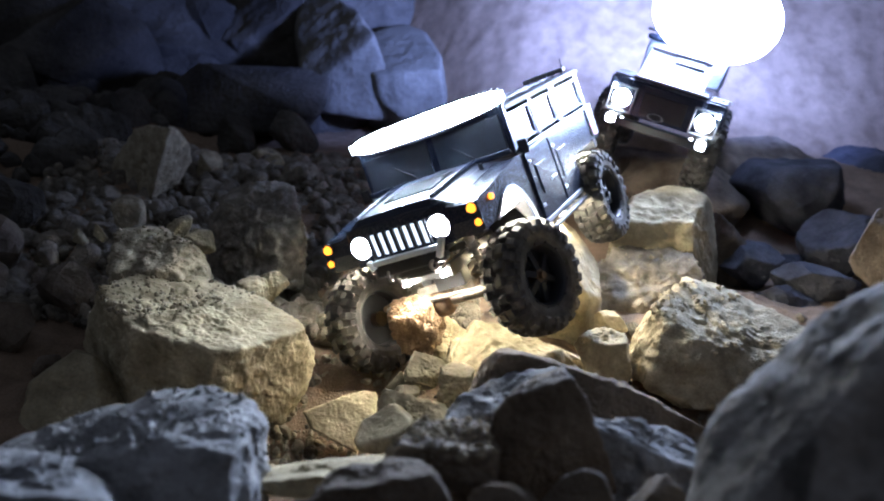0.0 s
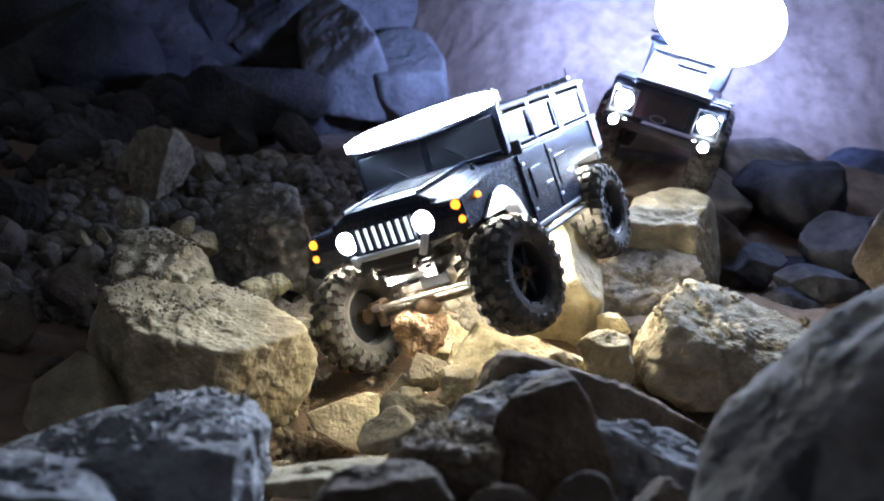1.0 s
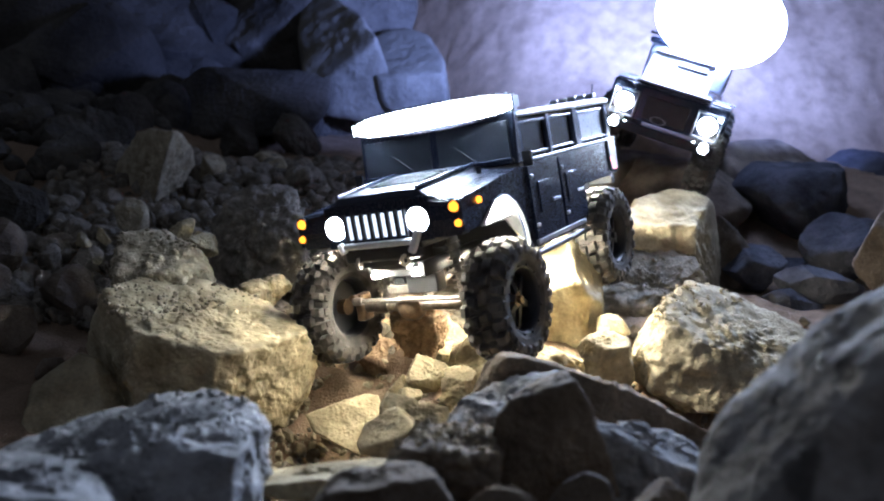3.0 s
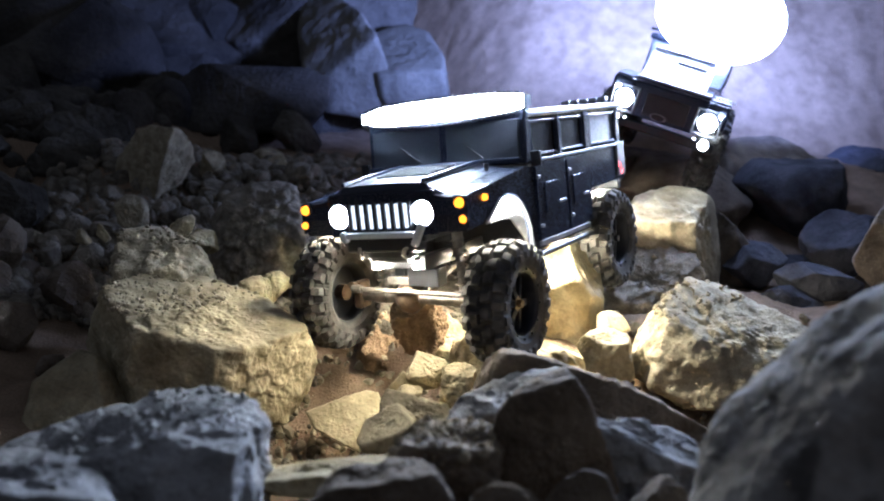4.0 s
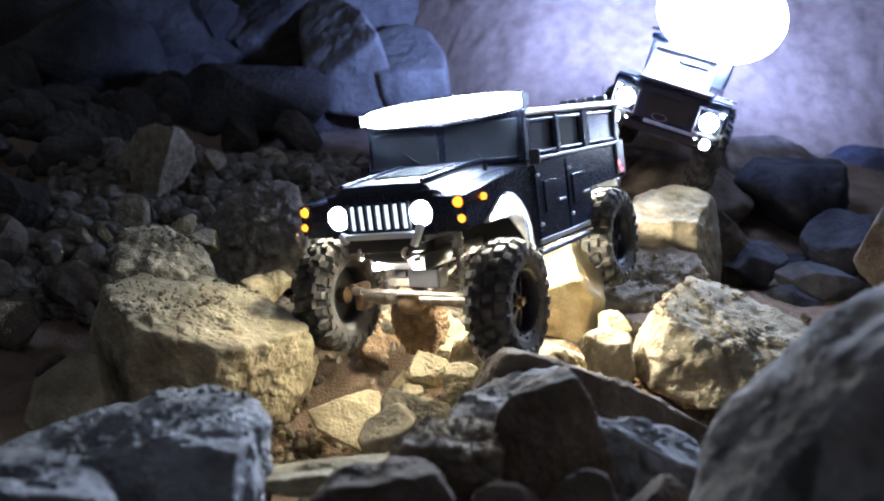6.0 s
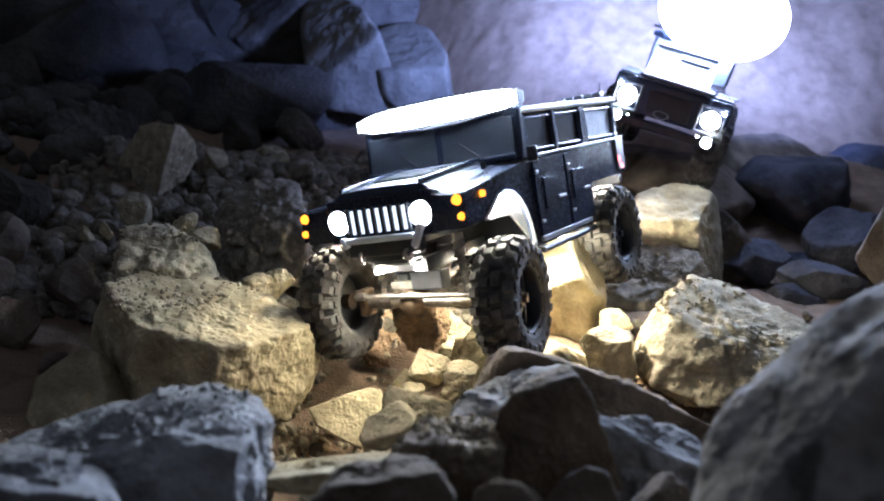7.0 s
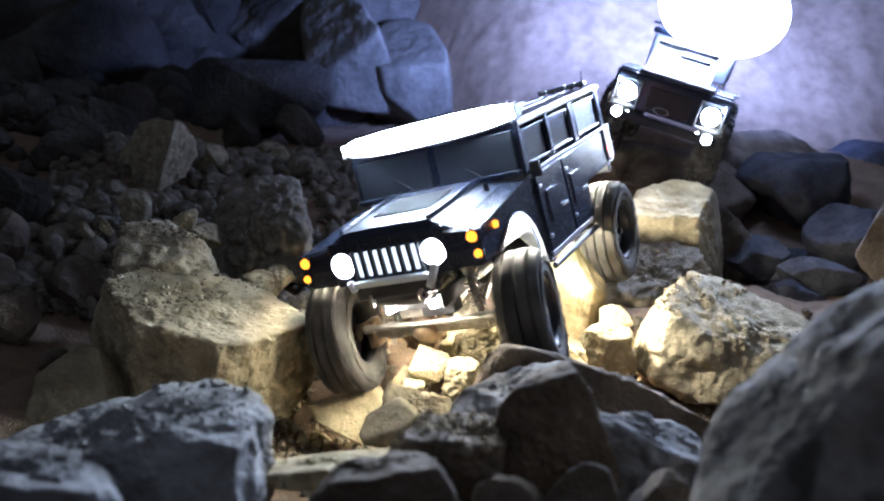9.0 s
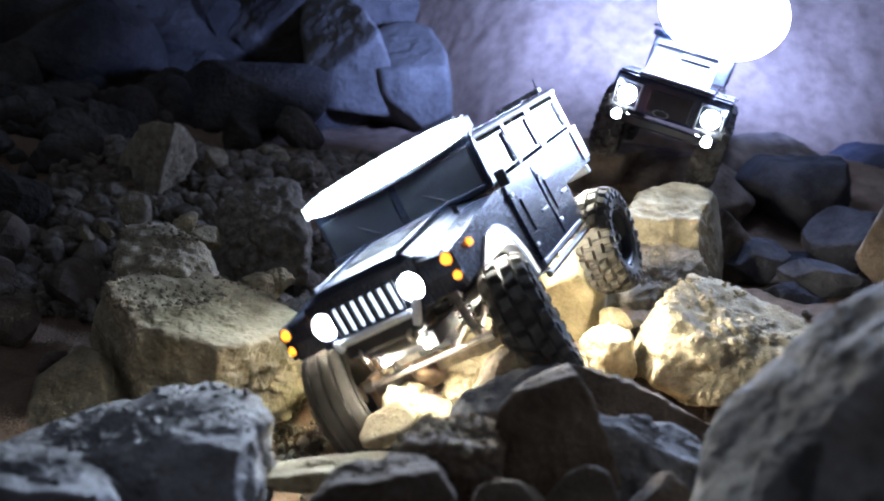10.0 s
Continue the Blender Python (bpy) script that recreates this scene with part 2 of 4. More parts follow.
def box(c, s, bevel=0.0015, m=None, bm=None, taper=1.0):
    """A bevelled block with its centre and sizes; taper narrows its top."""
    bm = bm or bmesh.new()
    mat = Matrix.Translation(c) @ (m or Matrix()) @ Matrix.Diagonal((*s, 1))
    made = bmesh.ops.create_cube(bm, size=1, matrix=Matrix())["verts"]
    for v in made:
        if v.co.z > 0:
            v.co.x *= taper
            v.co.y *= taper
    bmesh.ops.transform(bm, matrix=mat, verts=made)
    if bevel:
        edges = {e for v in made for e in v.link_edges}
        bmesh.ops.bevel(bm, geom=list(edges), offset=min(bevel, min(s) * 0.3), segments=2, profile=0.5, affect="EDGES")
    return bm


def rod(a, b, r, r2=None, n=14, bm=None):
    """A round bar from a to b."""
    bm = bm or bmesh.new()
    a, b = Vector(a), Vector(b)
    q = (b - a).to_track_quat("Z", "Y").to_matrix().to_4x4()
    bmesh.ops.create_cone(bm, cap_ends=True, segments=n, radius1=r, radius2=r if r2 is None else r2, depth=(b - a).length, matrix=Matrix.Translation((a + b) / 2) @ q)
    return bm


def lathe(profile, n=40, bm=None):
    """A closed ring turned round the x axis from (x, radius) points."""
    bm = bm or bmesh.new()
    rings = [[bm.verts.new((x, r * math.sin(2 * math.pi * k / n), r * math.cos(2 * math.pi * k / n))) for x, r in profile] for k in range(n)]
    m = len(profile)
    for k in range(n):
        for j in range(m):
            bm.faces.new((rings[k][j], rings[k][(j + 1) % m], rings[(k + 1) % n][(j + 1) % m], rings[(k + 1) % n][j]))
    for f in bm.faces:
        f.smooth = True
    return bm


def panel(outline, x0, x1, bm=None, bevel=0.001):
    """A sheet with a (y, z) outline between two x."""
    bm = bm or bmesh.new()
    low = [bm.verts.new((x0, y, z)) for y, z in outline]
    high = [bm.verts.new((x1, y, z)) for y, z in outline]
    n = len(outline)
    fs = [bm.faces.new(low), bm.faces.new(high[::-1])]
    for i in range(n):
        bm.faces.new((low[i], low[(i + 1) % n], high[(i + 1) % n], high[i]))
    bmesh.ops.triangulate(bm, faces=fs)
    return bm


def strip_panel(stations, x0, x1, bm=None):
    """A sheet between two x whose lower and upper edges are given along y: (y, low z, high z)."""
    bm = bm or bmesh.new()
    rows = [[bm.verts.new((x, y, z)) for x, z in ((x0, lo), (x1, lo), (x1, hi), (x0, hi))] for y, lo, hi in stations]
    bm.faces.new(rows[0])
    bm.faces.new(rows[-1][::-1])
    for a, b in zip(rows, rows[1:]):
        for k in range(4):
            bm.faces.new((a[k], a[(k + 1) % 4], b[(k + 1) % 4], b[k]))
    return bm


def empty(name, m=None):
    ob = bpy.data.objects.new(name, None)
    scene.collection.objects.link(ob)
    ob.empty_display_size = 0.02
    if m:
        ob.matrix_world = m
    return ob


# ---- ground ----


def height(x, y):
    """The lie of the rubble floor, which climbs to a bank behind."""
    foot = 1.22 + 0.22 / (1 + np.exp(-(x - 0.25) * 9))
    rise = np.maximum(y - foot, 0)
    # right part stands nearer and steeper, added to catch the haze-like light
    bank = 0.45 * np.minimum(rise, 0.36) + 0.12 * np.clip(rise - 0.36, 0, 1.3) + 1.25 * np.clip(y - 2.75 + 0.72 / (1 + np.exp(-(x + 0.05) * 7)), 0, 1.8)
    near = 0.065 * np.clip((y - 0.75) / 0.4, 0, 1) - 0.06
    near = near - 0.085 * np.exp(-((x + 0.10) / 0.12) ** 2 - ((y - 0.92) / 0.13) ** 2)
    side = 0.10 * np.clip((-0.45 - x) / 0.5, 0, 2)
    return near + bank + side * np.clip(y / 1.0, 0, 1)


def build_ground():
    def line(lo, hi, step, far):
        mid = np.arange(lo, hi, step)
        g = np.geomspace(step, far, 26).cumsum()
        return np.concatenate([lo - g[::-1], mid, hi + g])
    xs, ys = line(-1.4, 1.4, 0.012, 12), line(0.2, 2.6, 0.012, 12)
    X, Y = np.meshgrid(xs, ys)
    flat = np.stack([X.ravel(), Y.ravel(), np.zeros(X.size)], 1)
    Z = height(flat[:, 0], flat[:, 1])
    Z = Z + 0.012 * fractal(flat * 9, 3, 3) + 0.006 * np.maximum(fractal(flat * 45, 8, 3), -0.2)
    flat[:, 2] = Z
    n = len(xs)
    i = (np.arange(len(ys) - 1)[:, None] * n + np.arange(n - 1)[None, :]).ravel()
    faces = np.stack([i, i + 1, i + n + 1, i + n], 1)
    ob = new("ground", solid("ground", flat, faces, SOIL))
    tagged(ob, "red-brown quarry soil strewn with crumbled stone", "ground", kind="structure")


build_ground()


def scatter(name, label, count, seed, area, sizes, mat, lift=0.3, keep=None):
    """Many small stones in one mesh over a stretch of the ground (x0, x1, y0, y1)."""
    rng = np.random.default_rng(seed)
    shapes = [rock_shape((1, 1, 1), seed + k, sub=3, extra=9, lump=0.03, hard=70, near=0.6) for k in range(8)]
    V, Fs, base = [], [], 0
    x0, x1, y0, y1 = area
    while count:
        x, y = rng.uniform(x0, x1), rng.uniform(y0, y1)
        if keep and not keep(x, y, rng):
            continue
        count -= 1
        r = sizes[0] * (sizes[1] / sizes[0]) ** (rng.random() ** 2.2)
        p, f = shapes[rng.integers(8)]
        turn = np.array(Euler(rng.uniform(0, 6.28, 3)).to_matrix())
        q = (p * rng.uniform(0.65, 1.2, 3)) @ turn.T * r
        z = float(height(np.array([x]), np.array([y]))[0])
        V.append(q + [x, y, z + r * lift])
        Fs.append(f + base)
        base += len(p)
    ob = new(name, solid(name, np.concatenate(V), np.concatenate(Fs), mat, smooth=False))
    return tagged(ob, label, "rubble", kind="stuff")


# ---- rocks ----
stone("boulder", (-0.271, 0.925, 0.011), (0.168, 0.130, 0.120), 11, TAN, "large tan limestone boulder with a crusted flat top", [(163, 13, 0.754), (129, 2, 0.855), (88, -11, 0.739), (64, -15, 0.656), (45, -15, 0.67), (16, -11, 0.735), (350, -4, 0.751), (332, 3, 0.777), (278, 20, 0.685), (222, 25, 0.627), (196, 22, 0.653), (77, 11, 0.414), (138, 74, 0.639), (354, 31, 0.63), (179, 31, 0.528), (0, 90, 0.769), (0, -90, 0.769)], sub=7, lump=0.022, extra=0, hard=60.0, crust=0.0034, chip=0.04)
stone("boulder", (-0.390, 0.870, -0.037), (0.085, 0.072, 0.089), 12, TAN, "tan boulder in deep shade, half buried", [(158, 17, 0.579), (125, 2, 0.582), (74, -17, 0.728), (39, -22, 0.638), (17, -21, 0.66), (337, -10, 0.733), (270, 19, 0.728), (193, 26, 0.733), (96, 43, 0.438), (31, 2, 0.572), (0, 90, 0.769), (0, -90, 0.769)], sub=6, lump=0.02, extra=0, hard=60.0)
stone("boulder", (-0.350, 1.050, 0.092), (0.080, 0.065, 0.063), 13, CRUST, "crumbling pitted limestone lump", [(171, 16, 0.717), (103, -3, 0.812), (84, -8, 0.725), (47, -15, 0.589), (33, -16, 0.597), (2, -13, 0.734), (284, 7, 0.6), (197, 19, 0.717), (89, 27, 0.392), (39, 22, 0.576), (0, 90, 0.769), (0, -90, 0.769)], sub=6, lump=0.05, extra=0, hard=36.0, crust=0.005)
stone("boulder", (0.321, 0.925, 0.008), (0.143, 0.130, 0.117), 14, CRUST, "broad pitted limestone boulder with crusted top", [(172, -14, 0.729), (151, -18, 0.697), (141, -18, 0.71), (99, -13, 0.763), (58, 0, 0.565), (65, -3, 0.595), (9, 20, 0.67), (303, 28, 0.607), (233, 8, 0.566), (252, 15, 0.507), (197, -6, 0.758), (70, 20, 0.304), (136, 64, 0.591), (165, 5, 0.659), (77, 46, 0.41), (0, 90, 0.769), (0, -90, 0.769)], sub=7, lump=0.04, extra=0, hard=44.0, crust=0.0026, chip=0.06)
stone("boulder", (0.183, 0.915, 0.008), (0.041, 0.046, 0.047), 15, TAN, "smooth rounded tan stone between boulders", [(147, -16, 0.793), (117, -17, 0.733), (93, -13, 0.731), (48, 0, 0.809), (9, 12, 0.675), (314, 21, 0.781), (242, 9, 0.484), (210, -2, 0.504), (93, 10, 0.651), (0, 90, 0.769), (0, -90, 0.769)], sub=6, lump=0.035, extra=6, hard=30.0, near=0.62, chip=0.07)
stone("stone_block", (0.211, 1.027, 0.025), (0.026, 0.023, 0.020), 16, TAN, "small tan stone wedged between boulders", [], 5, near=0.55)
stone("boulder", (0.164, 1.100, 0.041), (0.054, 0.078, 0.093), 91, TAN, "tall tan boulder standing beside the truck", [(52, 22, 0.74), (118, 30, 0.86), (5, 15, 0.88), (250, 62, 0.74), (320, 40, 0.82)], 6, lump=0.025, extra=0)
stone("boulder", (0.096, 0.965, -0.007), (0.113, 0.052, 0.071), 18, TAN, "broad tan stone wedged below a truck wheel", [(164, -4, 0.688), (160, -4, 0.704), (57, -7, 0.387), (84, -9, 0.612), (38, -3, 0.675), (7, 4, 0.73), (325, 11, 0.776), (270, 14, 0.747), (193, 2, 0.791), (78, 14, 0.397), (30, 33, 0.576), (137, 24, 0.564), (0, 90, 0.769), (0, -90, 0.769)], sub=6, lump=0.03, extra=0, hard=60.0, crust=0.0015, chip=0.05)
stone("boulder", (0.364, 1.310, 0.083), (0.128, 0.111, 0.121), 19, TAN, "square tan boulder with a smooth side", [(163, -12, 0.692), (155, -12, 0.704), (129, -10, 0.782), (95, -4, 0.765), (76, 0, 0.743), (50, 7, 0.753), (21, 13, 0.701), (4, 16, 0.705), (304, 17, 0.784), (270, 11, 0.756), (190, -8, 0.767), (86, 18, 0.485), (84, 66, 0.592), (7, 25, 0.366), (264, 36, 0.38), (0, 90, 0.769), (0, -90, 0.769)], sub=6, lump=0.025, extra=0, hard=60.0, crust=0.002, chip=0.05)
stone("boulder", (0.298, 1.200, 0.030), (0.105, 0.065, 0.088), 20, CLOD, "crumbling lump of soil-covered limestone", [(174, -7, 0.72), (139, -10, 0.747), (86, -5, 0.742), (65, -1, 0.751), (16, 9, 0.754), (330, 13, 0.607), (276, 11, 0.693), (213, 0, 0.858), (90, 30, 0.298), (29, 49, 0.449), (0, 90, 0.769), (0, -90, 0.769)], sub=6, lump=0.05, extra=0, hard=30.0, crust=0.006, chip=0.07)
stone("stone_block", (-0.013, 0.854, 0.013), (0.031, 0.036, 0.028), 21, TAN, "pale angular limestone block below the truck", [(158, -5, 0.635), (67, -18, 0.536), (28, -9, 0.649), (321, 14, 0.606), (276, 22, 0.657), (204, 11, 0.773), (66, 30, 0.23), (26, 54, 0.385), (0, 90, 0.769), (0, -90, 0.769)], sub=6, lump=0.015, extra=6, hard=80.0, near=0.62, chip=0.07)
stone("stone_block", (0.018, 0.825, 0.003), (0.023, 0.036, 0.034), 22, TAN, "pale angular limestone block below the truck", [(174, -2, 0.702), (106, -16, 0.721), (82, -16, 0.726), (344, 9, 0.551), (313, 16, 0.468), (260, 19, 0.731), (92, 3, 0.52), (0, 90, 0.769), (0, -90, 0.769)], sub=6, lump=0.02, extra=6, hard=70.0, crust=0.002, near=0.62, chip=0.07)
stone("stone_block", (-0.041, 0.835, 0.001), (0.019, 0.023, 0.022), 23, TAN, "small pale stone among larger blocks", [(137, -9, 0.467), (54, -16, 0.641), (16, -8, 0.554), (279, 18, 0.73), (246, 19, 0.641), (201, 11, 0.752), (30, 42, 0.311), (0, 90, 0.769), (0, -90, 0.769)], sub=6, lump=0.015, extra=6, hard=80.0, near=0.62, chip=0.07)
stone("stone_block", (-0.033, 0.812, 0.001), (0.013, 0.014, 0.015), 24, TAN, "small pale stone among larger blocks", [], 5, near=0.55)
stone("stone_block", (0.007, 1.050, -0.004), (0.036, 0.039, 0.043), 25, TAN, "brownish limestone cobble below the truck", [(167, -2, 0.709), (97, -11, 0.733), (51, -8, 0.675), (351, 4, 0.717), (280, 14, 0.675), (214, 8, 0.726), (79, 30, 0.278), (0, 90, 0.769), (0, -90, 0.769)], sub=6, lump=0.02, extra=6, hard=60.0, crust=0.003, near=0.62, chip=0.07)
stone("stone_block", (0.027, 0.990, -0.007), (0.023, 0.029, 0.029), 26, TAN, "brownish limestone cobble below the truck", [(161, -6, 0.644), (104, -14, 0.681), (56, -10, 0.722), (357, 4, 0.747), (279, 16, 0.677), (218, 9, 0.743), (84, 17, 0.291), (0, 90, 0.769), (0, -90, 0.769)], sub=6, lump=0.02, extra=6, hard=60.0, crust=0.002, near=0.62, chip=0.07)
stone("stone_block", (-0.027, 0.998, 0.030), (0.050, 0.045, 0.040), 27, REDSOIL, "lump of reddish soil in the shade of the truck", [], 6, near=0.55, crust=0.005, lump=0.06, hard=24.0, chip=0.08)
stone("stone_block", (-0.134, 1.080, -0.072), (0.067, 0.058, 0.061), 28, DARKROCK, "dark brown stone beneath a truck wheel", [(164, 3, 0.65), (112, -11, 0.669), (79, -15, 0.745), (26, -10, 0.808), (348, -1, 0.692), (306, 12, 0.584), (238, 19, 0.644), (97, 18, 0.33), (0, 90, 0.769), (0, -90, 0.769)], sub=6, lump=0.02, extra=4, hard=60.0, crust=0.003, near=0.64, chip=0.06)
stone("boulder", (-0.061, 1.090, -0.034), (0.061, 0.058, 0.070), 29, REDSOIL, "mound of crumbling reddish soil below the truck", [(145, -3, 0.662), (75, -11, 0.662), (55, -10, 0.639), (2, -1, 0.744), (275, 15, 0.698), (196, 9, 0.715), (58, 28, 0.238), (0, 90, 0.769), (0, -90, 0.769)], sub=6, lump=0.05, extra=0, hard=30.0, crust=0.005, chip=0.08)
stone("stone_block", (-0.107, 0.900, -0.059), (0.055, 0.058, 0.047), 30, TAN, "angular split limestone with a flat face", [(114, -17, 0.52), (113, -18, 0.518), (79, -22, 0.774), (15, -10, 0.83), (337, 5, 0.554), (340, 4, 0.551), (236, 25, 0.425), (202, 18, 0.593), (81, 55, 0.242), (67, 32, 0.404), (0, 90, 0.769), (0, -90, 0.769)], sub=6, lump=0.012, extra=3, hard=80.0, near=0.62, chip=0.03)
stone("stone_block", (-0.048, 0.720, -0.001), (0.035, 0.039, 0.029), 31, TAN, "rounded buff stone lying on soil", [(161, -3, 0.597), (124, -19, 0.508), (90, -24, 0.701), (16, -9, 0.807), (330, 12, 0.509), (316, 17, 0.468), (270, 28, 0.679), (202, 17, 0.822), (112, 25, 0.376), (0, 90, 0.769), (0, -90, 0.769)], sub=6, lump=0.03, extra=2, hard=22.0, near=0.62, chip=0.02)
stone("stone_block", (-0.023, 0.755, -0.006), (0.043, 0.039, 0.039), 32, TAN, "buff stone with a flat side", [(156, -4, 0.876), (73, -18, 0.527), (39, -12, 0.707), (326, 11, 0.52), (252, 21, 0.645), (183, 5, 0.747), (73, 22, 0.329), (0, 90, 0.769), (0, -90, 0.769)], sub=6, lump=0.02, extra=6, hard=60.0, near=0.62, chip=0.07)
stone("boulder", (-0.210, 0.520, 0.042), (0.131, 0.111, 0.071), 33, GREY, "rough grey limestone boulder lying low", [(129, -10, 0.552), (126, -12, 0.539), (115, -18, 0.536), (122, -15, 0.5), (101, -23, 0.629), (86, -27, 0.707), (50, -28, 0.807), (19, -20, 0.786), (3, -12, 0.754), (354, -6, 0.756), (341, 3, 0.796), (270, 39, 0.596), (178, 25, 0.666), (118, 3, 0.353), (76, -7, 0.603), (133, 69, 0.455), (3, 3, 0.762), (0, 90, 0.769), (0, -90, 0.769)], sub=7, lump=0.05, extra=0, hard=40.0, crust=0.0036, chip=0.05)
stone("boulder", (-0.229, 0.455, 0.059), (0.063, 0.065, 0.032), 34, DIMGREY, "rough grey limestone lump lying low", [(148, 4, 0.72), (97, -36, 0.618), (65, -43, 0.507), (28, -38, 0.516), (8, -29, 0.581), (270, 45, 0.54), (178, 31, 0.635), (78, -20, 0.34), (0, 90, 0.769), (0, -90, 0.769)], sub=6, lump=0.07, extra=0, hard=36.0, crust=0.0045)
stone("boulder", (0.211, 0.400, 0.120), (0.120, 0.104, 0.099), 35, WARMGREY, "big pale limestone boulder with dark pits", [(166, -20, 0.569), (166, -20, 0.572), (148, -24, 0.487), (136, -24, 0.458), (135, -24, 0.461), (117, -21, 0.565), (57, 8, 0.73), (10, 29, 0.551), (270, 30, 0.669), (179, -15, 0.725), (133, -4, 0.411), (147, 5, 0.415), (152, 69, 0.578), (0, 90, 0.769), (0, -90, 0.769)], sub=7, lump=0.03, extra=0, hard=26.0, crust=0.0018, chip=0.02)
stone("boulder", (0.080, 0.572, 0.046), (0.063, 0.052, 0.067), 36, DARKROCK, "dark peaked stone with flat sides", [(170, -6, 0.681), (138, -13, 0.643), (112, -14, 0.66), (79, -11, 0.756), (22, 2, 0.492), (35, -2, 0.531), (358, 11, 0.76), (275, 20, 0.662), (190, 1, 0.834), (252, 80, 0.436), (106, -3, 0.672), (0, 90, 0.769), (0, -90, 0.769)], sub=6, lump=0.022, extra=0, hard=60.0, chip=0.04)
stone("boulder", (0.139, 0.735, 0.009), (0.145, 0.065, 0.075), 37, DARKROCK, "long brown ledge of stone", [(170, -4, 0.788), (150, -8, 0.879), (81, -12, 0.656), (68, -11, 0.552), (43, -6, 0.364), (56, -9, 0.369), (26, 0, 0.605), (336, 15, 0.758), (270, 20, 0.723), (193, 3, 0.706), (75, -9, 0.559), (247, 76, 0.43), (168, 3, 0.779), (0, 90, 0.769), (0, -90, 0.769)], sub=7, lump=0.025, extra=0, hard=60.0, crust=0.0015, chip=0.05)
stone("boulder", (0.147, 0.585, 0.033), (0.062, 0.058, 0.058), 38, DIMGREY, "rough grey stone among dark rocks", [(152, -17, 0.899), (100, -19, 0.798), (59, -10, 0.409), (53, -7, 0.352), (86, -19, 0.278), (37, 1, 0.642), (357, 19, 0.726), (270, 25, 0.697), (184, -8, 0.721), (65, 11, 0.228), (180, 90, 0.513), (0, 90, 0.769), (0, -90, 0.769)], sub=6, lump=0.05, extra=0, hard=36.0, crust=0.005)
stone("boulder", (0.002, 0.560, 0.033), (0.050, 0.052, 0.043), 39, DARKROCK, "dark pitted stone among rocks", [(162, -5, 0.701), (138, -15, 0.648), (103, -22, 0.672), (71, -21, 0.706), (25, -8, 0.762), (0, 4, 0.761), (270, 29, 0.671), (186, 7, 0.77), (86, -5, 0.5), (0, 90, 0.769), (0, -90, 0.769)], sub=6, lump=0.05, extra=0, hard=36.0, crust=0.004)
stone("boulder", (0.051, 0.655, 0.041), (0.060, 0.039, 0.041), 40, DIMGREY, "dark rough stone with pale edges", [(164, -5, 0.696), (126, -14, 0.49), (142, -11, 0.495), (101, -16, 0.646), (77, -14, 0.828), (354, 7, 0.692), (275, 20, 0.664), (184, 1, 0.776), (105, 9, 0.281), (0, 90, 0.769), (0, -90, 0.769)], sub=6, lump=0.05, extra=0, hard=36.0, crust=0.005)
stone("boulder", (-0.037, 0.475, 0.044), (0.055, 0.039, 0.033), 41, DARKROCK, "dark low stone among rocks", [(152, -8, 0.616), (130, -18, 0.593), (104, -24, 0.62), (63, -24, 0.749), (13, -6, 0.717), (349, 6, 0.775), (270, 31, 0.66), (187, 11, 0.766), (101, -11, 0.512), (0, 90, 0.769), (0, -90, 0.769)], sub=6, lump=0.04, extra=0, hard=36.0, crust=0.003)
stone("boulder", (0.081, 0.474, 0.043), (0.031, 0.031, 0.027), 42, DARKROCK, "dark rounded stone among rocks", [(147, -21, 0.507), (117, -27, 0.559), (65, -19, 0.714), (19, 2, 0.686), (346, 19, 0.734), (270, 30, 0.668), (197, 2, 0.79), (90, 59, 0.266), (0, 90, 0.769), (0, -90, 0.769)], sub=6, lump=0.03, extra=0, hard=24.0)
stone("boulder", (0.035, 0.473, 0.030), (0.027, 0.023, 0.020), 43, DARKROCK, "dark stone low among larger rocks", [], 6, lump=0.05)
stone("boulder", (0.129, 0.473, 0.032), (0.027, 0.025, 0.023), 44, DARKROCK, "dark stone low among larger rocks", [], 6, lump=0.05)
stone("stone_block", (-0.082, 0.575, 0.016), (0.066, 0.046, 0.022), 45, TAN, "flat pale slab lying low", [(169, -1, 0.662), (119, -34, 0.456), (105, -37, 0.455), (30, -24, 0.865), (323, 25, 0.255), (329, 21, 0.265), (246, 42, 0.563), (107, -23, 0.269), (0, 90, 0.769), (0, -90, 0.769)], sub=6, lump=0.03, extra=0, hard=60.0, crust=0.003)
stone("boulder", (-0.509, 1.500, 0.197), (0.095, 0.085, 0.088), 46, CRUST, "upright angular limestone with one pale face", [(171, 18, 0.64), (144, 14, 0.596), (104, 4, 0.75), (86, -1, 0.766), (32, -13, 0.812), (6, -15, 0.75), (328, -11, 0.586), (289, -1, 0.605), (239, 13, 0.836), (339, 13, 0.374), (176, 52, 0.164), (0, 90, 0.769), (0, -90, 0.769)], sub=6, lump=0.018, extra=0, hard=70.0, crust=0.003, chip=0.05)
stone("boulder", (-0.271, 1.260, 0.102), (0.089, 0.091, 0.110), 47, CLOD, "soil-stained brown boulder on the rubble slope", [(180, 15, 0.739), (148, 10, 0.728), (107, 1, 0.715), (77, -5, 0.761), (15, -10, 0.734), (355, -9, 0.756), (274, 8, 0.729), (234, 15, 0.852), (93, 23, 0.41), (163, 54, 0.38), (0, 90, 0.769), (0, -90, 0.769)], sub=6, lump=0.07, extra=0, hard=20.0, crust=0.005, near=0.68, chip=0.09)
stone("boulder", (-0.494, 1.345, 0.131), (0.027, 0.028, 0.029), 48, CRUST, "small rough pale stone on the slope", [], 5)
